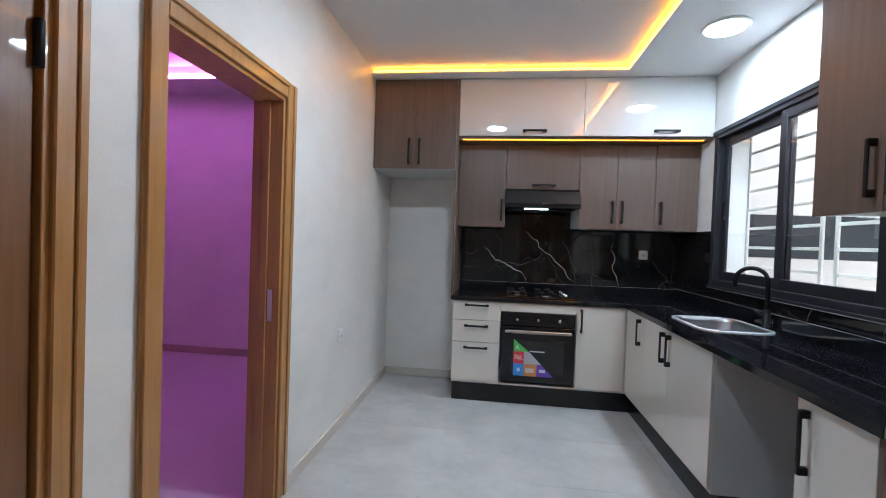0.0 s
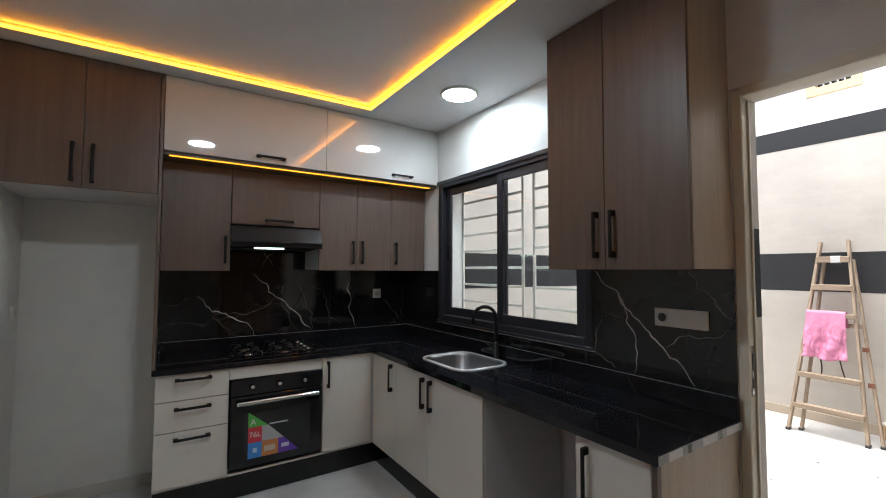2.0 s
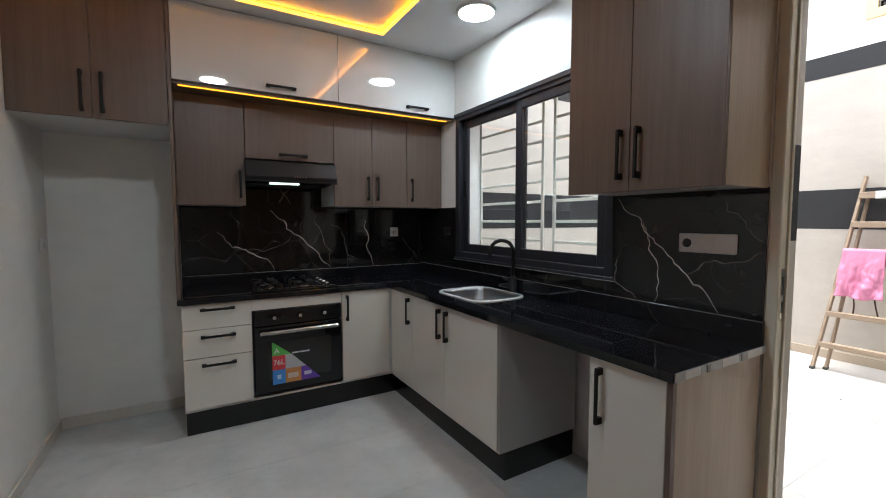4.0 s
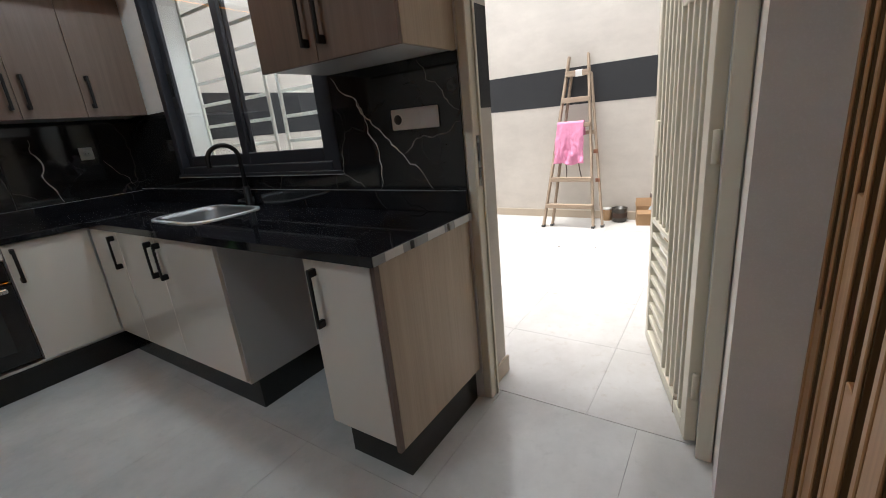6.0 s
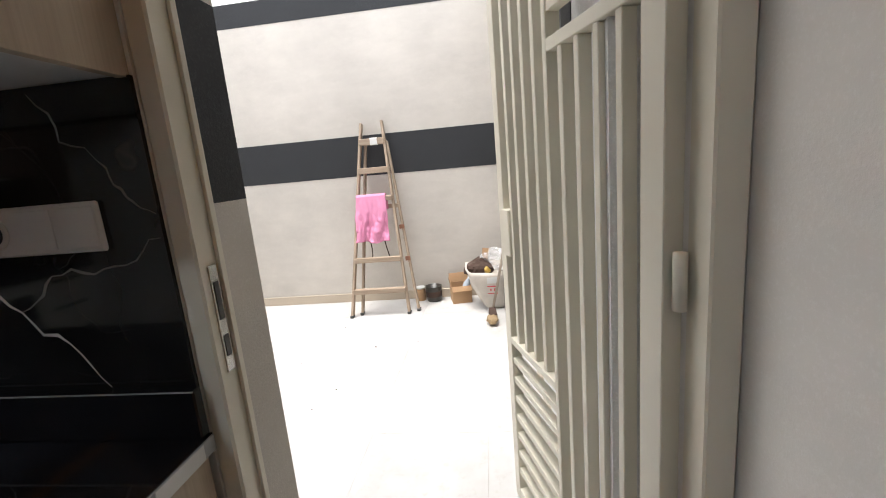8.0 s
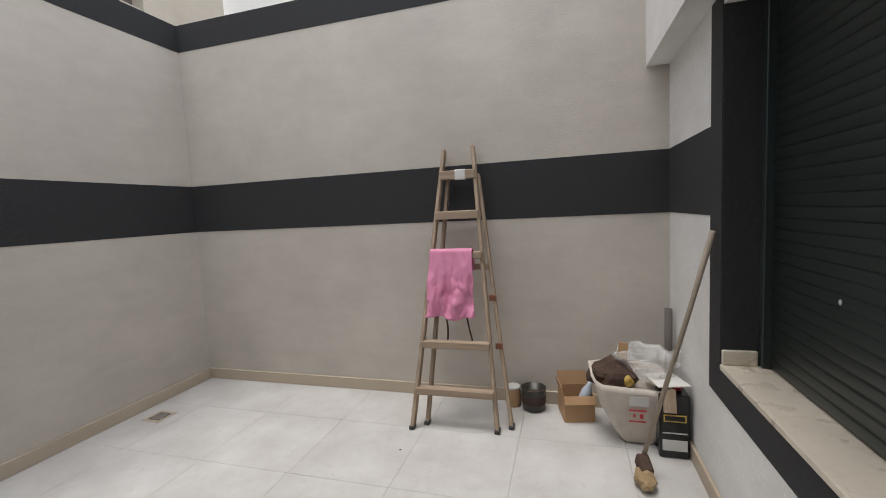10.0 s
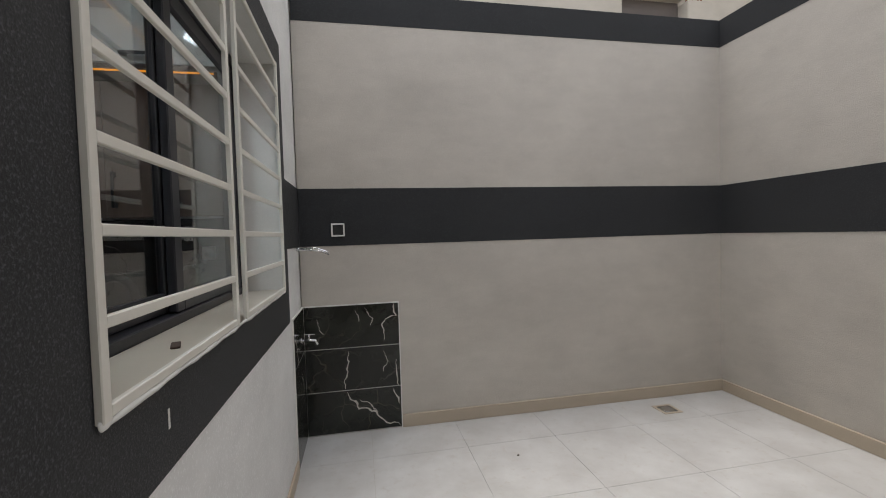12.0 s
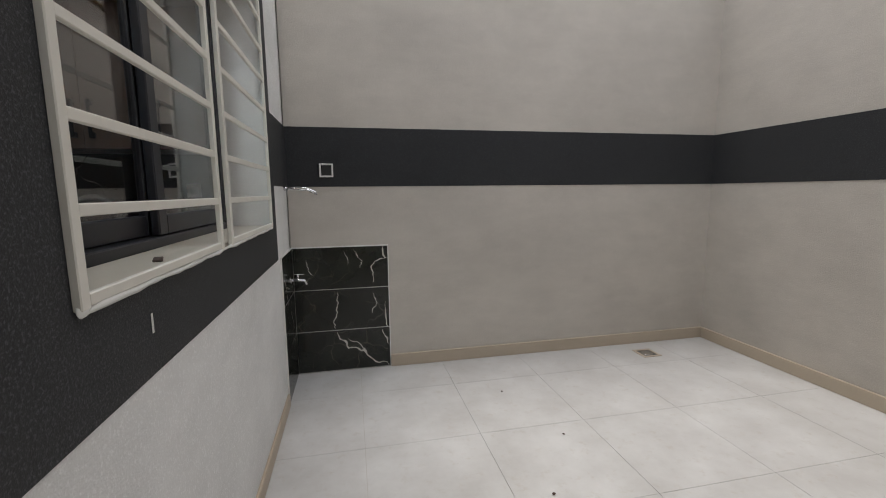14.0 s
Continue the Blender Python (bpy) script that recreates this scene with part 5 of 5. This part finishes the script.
back = [[bm.verts.new(rows[0][i].co + Vector((dx, 0, dz))) for i in range(NX + 1)] for dx, dz in ((0.02, 0.012), (0.05, 0.010), (0.07, -0.03), (0.085, -0.14))]
prev = rows[0]
for r in back:
    for i in range(NX):
        f = bm.faces.new((r[i], r[i + 1], prev[i + 1], prev[i]))
        f.smooth = True
    prev = r
for vtx in bm.verts:
    drop = max(0.0, min(1.0, (1.11 - vtx.co.z) / 0.3))
    n1, n2 = noise.noise(vtx.co * 11), noise.noise(Vector((vtx.co.y * 34, vtx.co.z * 9, 3.0)))
    n3 = abs(noise.noise(Vector((vtx.co.y * 26 + vtx.co.z * 7, vtx.co.z * 16 - vtx.co.y * 9, 8.0))))
    vtx.co.x -= drop * (0.016 * n1 + 0.018 * n2 + 0.022 * n3)
    vtx.co.z += drop * 0.008 * n1
    vtx.co.y += drop * 0.012 * noise.noise(vtx.co * 9)
fold = part("fabric", bm, M_PINK, cl)
sol = fold.modifiers.new("thickness", "SOLIDIFY")
sol.thickness = 0.004

# clutter in the corner
tin = thing("paint_tin", 3.49, -2.66, 0, "small brown paint tin with a pale lid", "tin")
part("body", lathe_bm([(0.045, 0), (0.047, 0.004), (0.047, 0.12), (0.045, 0.125)], 20), M_CARD, tin)
part("lid", lathe_bm([(0.049, 0.1255), (0.050, 0.14), (0.044, 0.144), (0.02, 0.142)], 20), M_LABEL, tin)
bk = thing("smoky_jar", 3.455, -2.80, 0, "dark translucent plastic tub with residue", "tub")
part("body", lathe_bm([(0.065, 0), (0.075, 0.01), (0.082, 0.15), (0.086, 0.155), (0.078, 0.155), (0.07, 0.03)], 22), M_HALFGLASS, bk)
part("residue", lathe_bm([(0.0785, 0.05), (0.0805, 0.055), (0.0820, 0.10), (0.0805, 0.105)], 22), M_DIRT, bk, "dark dried residue")

cb = thing("cardboard_box", 3.415, -3.075, 0, "open cardboard box with a plastic bottle inside", "box", rz=12)
part("body", boxes_bm([(-0.10, 0.10, -0.095, 0.095, 0, 0.005), (-0.10, -0.095, -0.095, 0.095, 0.005, 0.17), (0.095, 0.10, -0.095, 0.095, 0.005, 0.17), (-0.095, 0.095, -0.095, -0.09, 0.005, 0.17), (-0.095, 0.095, 0.09, 0.095, 0.005, 0.17)]), M_CARD, cb)
part("flap", move_bm(box_bm(-0.10, 0.10, 0, 0.06, -0.002, 0.002), pose(0, 0.095, 0.17, 80)), M_CARD, cb)
part("flap", move_bm(box_bm(0, 0.09, -0.095, 0.095, -0.002, 0.002), pose(0.10, 0, 0.17, 0, -75)), M_CARD, cb)
part("flap", move_bm(box_bm(-0.05, 0, -0.095, 0.095, -0.002, 0.002), pose(-0.10, 0, 0.17, 0, -60)), M_CARD, cb)
bt = thing("plastic_bottle", 3.38, -3.08, 0.02, "clear bluish plastic bottle standing in the box", "bottle")
part("body", move_bm(lathe_bm([(0.03, 0), (0.034, 0.01), (0.034, 0.17), (0.014, 0.22), (0.014, 0.235)], 16), pose(0, 0, 0, 24, 0, 20)), plain("bluish_plastic", (0.45, 0.52, 0.60), 0.15, vary=0.05), bt)

sc = thing("rubble_sack", 3.20, -3.385, 0, "white woven sack full of rubble with red print", "sack")
bm = bmesh.new()
rings = []
for z, hx, hy, cy in ((0.0, 0.065, 0.075, -0.03), (0.02, 0.085, 0.095, -0.028), (0.12, 0.105, 0.125, -0.012), (0.24, 0.13, 0.160, 0.008), (0.345, 0.15, 0.192, 0.022), (0.385, 0.152, 0.198, 0.03), (0.380, 0.142, 0.186, 0.03), (0.30, 0.12, 0.15, 0.02)):
    ring = []
    for k, (x, y) in enumerate(rounded(0, cy, hx, hy, min(hx, hy) * 0.38, 8)):
        n = noise.noise(Vector((x * 9, y * 9, z * 7))) * 0.035 * min(1, z / 0.1)
        r = math.hypot(x, y - cy)
        ring.append(bm.verts.new((x * (1 + n / r), cy + (y - cy) * (1 + n / r), max(0.0, z + (0.03 * math.sin(5 * y + 9 * x) if z > 0.25 else 0)))))
    rings.append(ring)
for p, q in zip(rings, rings[1:]):
    for k in range(len(p)):
        bm.faces.new((p[k], p[(k + 1) % len(p)], q[(k + 1) % len(p)], q[k])).smooth = True
bm.faces.new(rings[0][::-1])
bm.faces.new(rings[-1])
part("bag", bm, M_SACK, sc)
tilt = pose(-0.140, -0.01, 0.20, 0, -13)
part("print", move_bm(boxes_bm([(-0.003, 0, -0.045, 0.045, 0.030, 0.040), (-0.003, 0, -0.045, 0.045, -0.042, -0.034), (-0.003, 0, -0.030, -0.012, -0.015, 0.012), (-0.003, 0, 0.010, 0.022, -0.010, 0.010)]), tilt), M_RED, sc, "faded red print")
part("patch", move_bm(box_bm(-0.0025, 0, -0.055, 0.045, 0.065, 0.125), tilt), M_LABEL, sc, "pale printed label")
rb = bmesh.new()
bmesh.ops.create_icosphere(rb, subdivisions=3, radius=0.125)
for v in rb.verts:
    v.co *= 1 + 0.35 * noise.noise(v.co * 14) + 0.12 * noise.noise(v.co * 45)
    v.co.z *= 0.8
part("rubble", move_bm(rb, pose(0.02, 0.10, 0.36)), M_DIRT, sc, "dark crumbled rubble")
yb = bmesh.new()
bmesh.ops.create_icosphere(yb, subdivisions=3, radius=0.034)
for v in yb.verts:
    v.co *= 1 + 0.5 * noise.noise(v.co * 22)
part("wrapper", move_bm(yb, pose(-0.08, 0.03, 0.375)), M_YELLOW, sc, "crumpled yellow wrapper")
ca = thing("cardboard_scrap", 3.24, -3.33, 0.38, "torn cardboard scrap standing in the sack", "cardboard")
part("sheet", move_bm(box_bm(-0.004, 0.004, -0.03, 0.03, -0.03, 0.17, 0.001), pose(0, 0, 0, 12, 10, 20)), M_CARD, ca)
fb = thing("plastic_film", 3.26, -3.475, 0.44, "crumpled clear plastic film heaped on the sack", "plastic film")
fm = bmesh.new()
bmesh.ops.create_icosphere(fm, subdivisions=4, radius=0.13)
for v in fm.verts:
    n = abs(noise.noise(v.co * 11)) * 0.7 + abs(noise.noise(v.co * 27)) * 0.5 - 0.25
    v.co *= 1 + n
    v.co.y *= 1.15
    v.co.z *= 0.8
film = part("sheet", fm, plain("clear_film", (0.85, 0.85, 0.85), 0.12, vary=0.0, relief=0), fb)
film.data.materials[0].node_tree.nodes["Principled BSDF"].inputs["Alpha"].default_value = 0.28
wb = thing("white_board", 3.13, -3.555, 0.385, "white board offcut lying over the can", "board")
part("sheet", move_bm(box_bm(-0.14, 0.14, -0.075, 0.085, 0, 0.006, 0.001), pose(0, 0, 0, -3, 8, 6)), M_PLASTIC, wb)
cn = thing("metal_can", 3.075, -3.57, 0, "black square metal can with yellow and pale labels", "can")
part("body", box_bm(-0.065, 0.065, -0.075, 0.075, 0.0, 0.35, 0.012, None, 2), M_CAN, cn)
part("label_yellow", box_bm(-0.0675, -0.0655, -0.055, 0.055, 0.205, 0.245), M_YELLOW, cn)
part("label_dark", box_bm(-0.0685, -0.0677, -0.048, 0.048, 0.212, 0.238), M_CAN, cn)
part("label_pale", box_bm(-0.0675, -0.0655, -0.06, 0.06, 0.045, 0.105), M_LABEL, cn)
part("label_line", box_bm(-0.0675, -0.0655, -0.06, 0.06, 0.140, 0.146), M_LABEL, cn)
part("cap", move_bm(lathe_bm([(0.02, 0.3505), (0.02, 0.366), (0.012, 0.368)], 14), pose(0.02, -0.03, 0)), M_RED, cn)
wo = thing("wood_offcut", 3.005, -3.54, 0.32, "short pale wood offcut leaning on the can", "wood offcut")
part("block", move_bm(box_bm(-0.012, 0.012, -0.03, 0.03, -0.06, 0.06, 0.002), pose(-0.016, 0, 0.01, 0, 14, 0)), M_LADDER, wo)
br = thing("paint_brush", 2.84, -3.38, 0, "long-handled wall brush with clotted bristles on the floor", "brush")
part("pole", rod_bm([(0.0, 0.0, 0.06), (-0.12, -0.19, 0.90), (-0.165, -0.262, 1.24)], 0.011, 10, radii=[0.012, 0.011, 0.013]), plain("dirty_pole", (0.34, 0.28, 0.22), 0.6, vary=0.35, scale=14), br)
part("head", move_bm(box_bm(-0.05, 0.05, -0.03, 0.03, 0.04, 0.11, 0.008), pose(-0.01, 0.0, 0, 0, -25, 10)), M_DIRT, br)
bb = bmesh.new()
bmesh.ops.create_icosphere(bb, subdivisions=3, radius=0.047)
for v in bb.verts:
    v.co *= 1 + 0.25 * noise.noise(v.co * 40)
    v.co.x *= 1.7
    v.co.z = max(v.co.z * 0.8, -0.04)
part("bristles", move_bm(bb, pose(-0.10, 0.0, 0.043)), M_BRUSH, br, "straw-coloured clotted bristles")
rl = thing("paint_roller", 3.42, -3.625, 0.0, "grey roller tube standing behind the sack", "tube")
part("tube", rod_bm([(0, 0, 0), (0.0, 0.0, 0.72)], 0.022, 12), M_GREYMETAL, rl)

rnd = random.Random(9)
for k in range(9):
    x, y, r = rnd.uniform(1.2, 3.2), rnd.uniform(-2.9, -0.4), rnd.uniform(0.005, 0.010)
    c = bmesh.new()
    bmesh.ops.create_icosphere(c, subdivisions=1, radius=r)
    for v in c.verts:
        v.co *= rnd.uniform(0.7, 1.2)
        v.co.z = v.co.z * 0.4 + r * 0.3
    o2 = part("crumb", c, M_DIRT)
    o2.location = (x, y, 0.001)
    tagged(o2, "small dark crumb of plaster on the tiles", "debris", "crumbs on the yard floor")

# ---- beyond the yard ----
nb = thing("neighbour_house", 6.6, 0, 0, "white neighbouring house with grooved render", "building")
part("wall", wall_x(0.0, 0.3, -9.0, 2.4, 0.0, 8.0, [(-1.86, -1.44, 4.40, 4.76)]), M_NEIGHBOUR, nb)
for z in (3.62, 4.12, 4.62, 5.12, 5.62, 6.12):
    part("groove", box_bm(-0.004, -0.0005, -9.0, 2.4, z, z + 0.014), M_LABEL, nb)
w = part("window", boxes_bm([(-0.05, 0.05, -1.98, -1.86, 4.28, 4.88), (-0.05, 0.05, -1.44, -1.32, 4.28, 4.88), (-0.05, 0.05, -1.86, -1.44, 4.28, 4.40), (-0.05, 0.05, -1.86, -1.44, 4.76, 4.88)]), M_SURROUND, nb, "ochre window surround")
part("pane", box_bm(0.08, 0.10, -1.86, -1.44, 4.40, 4.76), M_OVENGLASS, w)
for k in range(1, 5):
    part("bar", box_bm(0.01, 0.03, -1.86 + 0.084 * k - 0.008, -1.86 + 0.084 * k + 0.008, 4.40, 4.76), M_TRIM, w)
for k in range(1, 3):
    part("bar", box_bm(0.031, 0.045, -1.86, -1.44, 4.40 + 0.12 * k - 0.008, 4.40 + 0.12 * k + 0.008), M_TRIM, w)
part("roof_slab", box_bm(-0.1, 3.0, -9.0, 2.4, 8.0, 8.2), M_NEIGHBOUR, nb)
part("downpipe", rod_bm([(-0.05, -0.55, 0), (-0.05, -0.55, 8.0)], 0.05, 10), M_TRIM, nb)

n2 = thing("unfinished_house", 3.0, 1.6, 0, "unfinished cement house with a concrete post", "building")
part("wall", boxes_bm([(-3.0, 0.75, 0.0, 0.25, 0, 8.0), (0.75, 1.60, 0.0, 0.25, 0, 3.86), (0.75, 1.60, 0.0, 0.25, 4.12, 8.0), (1.60, 3.3, 0.35, 0.6, 0, 8.0)]), M_NEIGHBOUR2, n2)
part("roller_blind", box_bm(0.75, 1.60, 0.12, 0.14, 3.86, 4.12), M_GREYMETAL, n2)
part("post", box_bm(1.60, 1.95, -0.05, 0.30, 0, 4.08, 0.01), M_NEIGHBOUR2, n2)
for k, (dx, dy) in enumerate(((0.05, 0.0), (0.12, 0.05), (0.20, 0.0), (0.26, 0.12), (0.16, 0.2))):
    part("rebar", rod_bm([(1.62 + dx, dy, 4.0), (1.62 + dx + 0.01 * k, dy, 4.6), (1.60 + dx + 0.03 * k, dy - 0.02, 5.0)], 0.012, 6), M_RUST, n2)
part("rebar_hoop", rod_bm([(1.52, -0.06, 4.2), (1.62, -0.10, 4.3), (1.84, -0.08, 4.28), (1.80, 0.02, 4.18)], 0.009, 6), M_RUST, n2)

gnd = structure("ground", box_bm(-60, 60, -60, 60, -0.3, -0.12), M_NEIGHBOUR2, "bare cement ground around the houses", "ground")

# ---- floors, tile by tile ----
fk = structure("floor_kitchen", box_bm(LEFT - 0.15, OUT, -5.6, 0.0, -0.1, -0.006), M_GROUT, "glossy grey stone-look floor tiles", "floor")
fy = structure("floor_yard", box_bm(OUT, EAST, SOUTH - 0.1, NORTH, -0.1, -0.006), M_YGROUT, "pale matt stone-look yard tiles", "floor")


def lay(parent, xs, ys, pitch_x, pitch_y, thin_line, bounds, material):
    """Square tiles with joints between them on a grid through (xs, ys), trimmed to bounds; whole tiles share one mesh.
    """
    x0, x1, y0, y1 = bounds
    shared = None
    for i in range(-12, 13):
        for j in range(-12, 13):
            a, b = max(xs + i * pitch_x + thin_line / 2, x0), min(xs + (i + 1) * pitch_x - thin_line / 2, x1)
            c, d = max(ys + j * pitch_y + thin_line / 2, y0), min(ys + (j + 1) * pitch_y - thin_line / 2, y1)
            if b - a < 0.01 or d - c < 0.01:
                continue
            cx, cy = (a + b) / 2, (c + d) / 2
            whole = abs(b - a - pitch_x + thin_line) < 1e-6 and abs(d - c - pitch_y + thin_line) < 1e-6
            if whole and shared is not None:
                t = new("tile", shared)
                t.parent = parent
            else:
                t = part("tile", box_bm(a - cx, b - cx, c - cy, d - cy, -0.006, 0.0), material, parent)
                if whole:
                    shared = t.data
            t.location = (cx, cy, 0)


lay(fk, -0.60, -0.54, 1.2, 0.6, 0.0015, (LEFT - 0.15, 0.0799, -5.6, 0.0), M_KTILE)
lay(fy, 0.68, -2.74, 0.597, 0.597, 0.0017, (0.0801, EAST, SOUTH - 0.1, NORTH), M_YTILE)
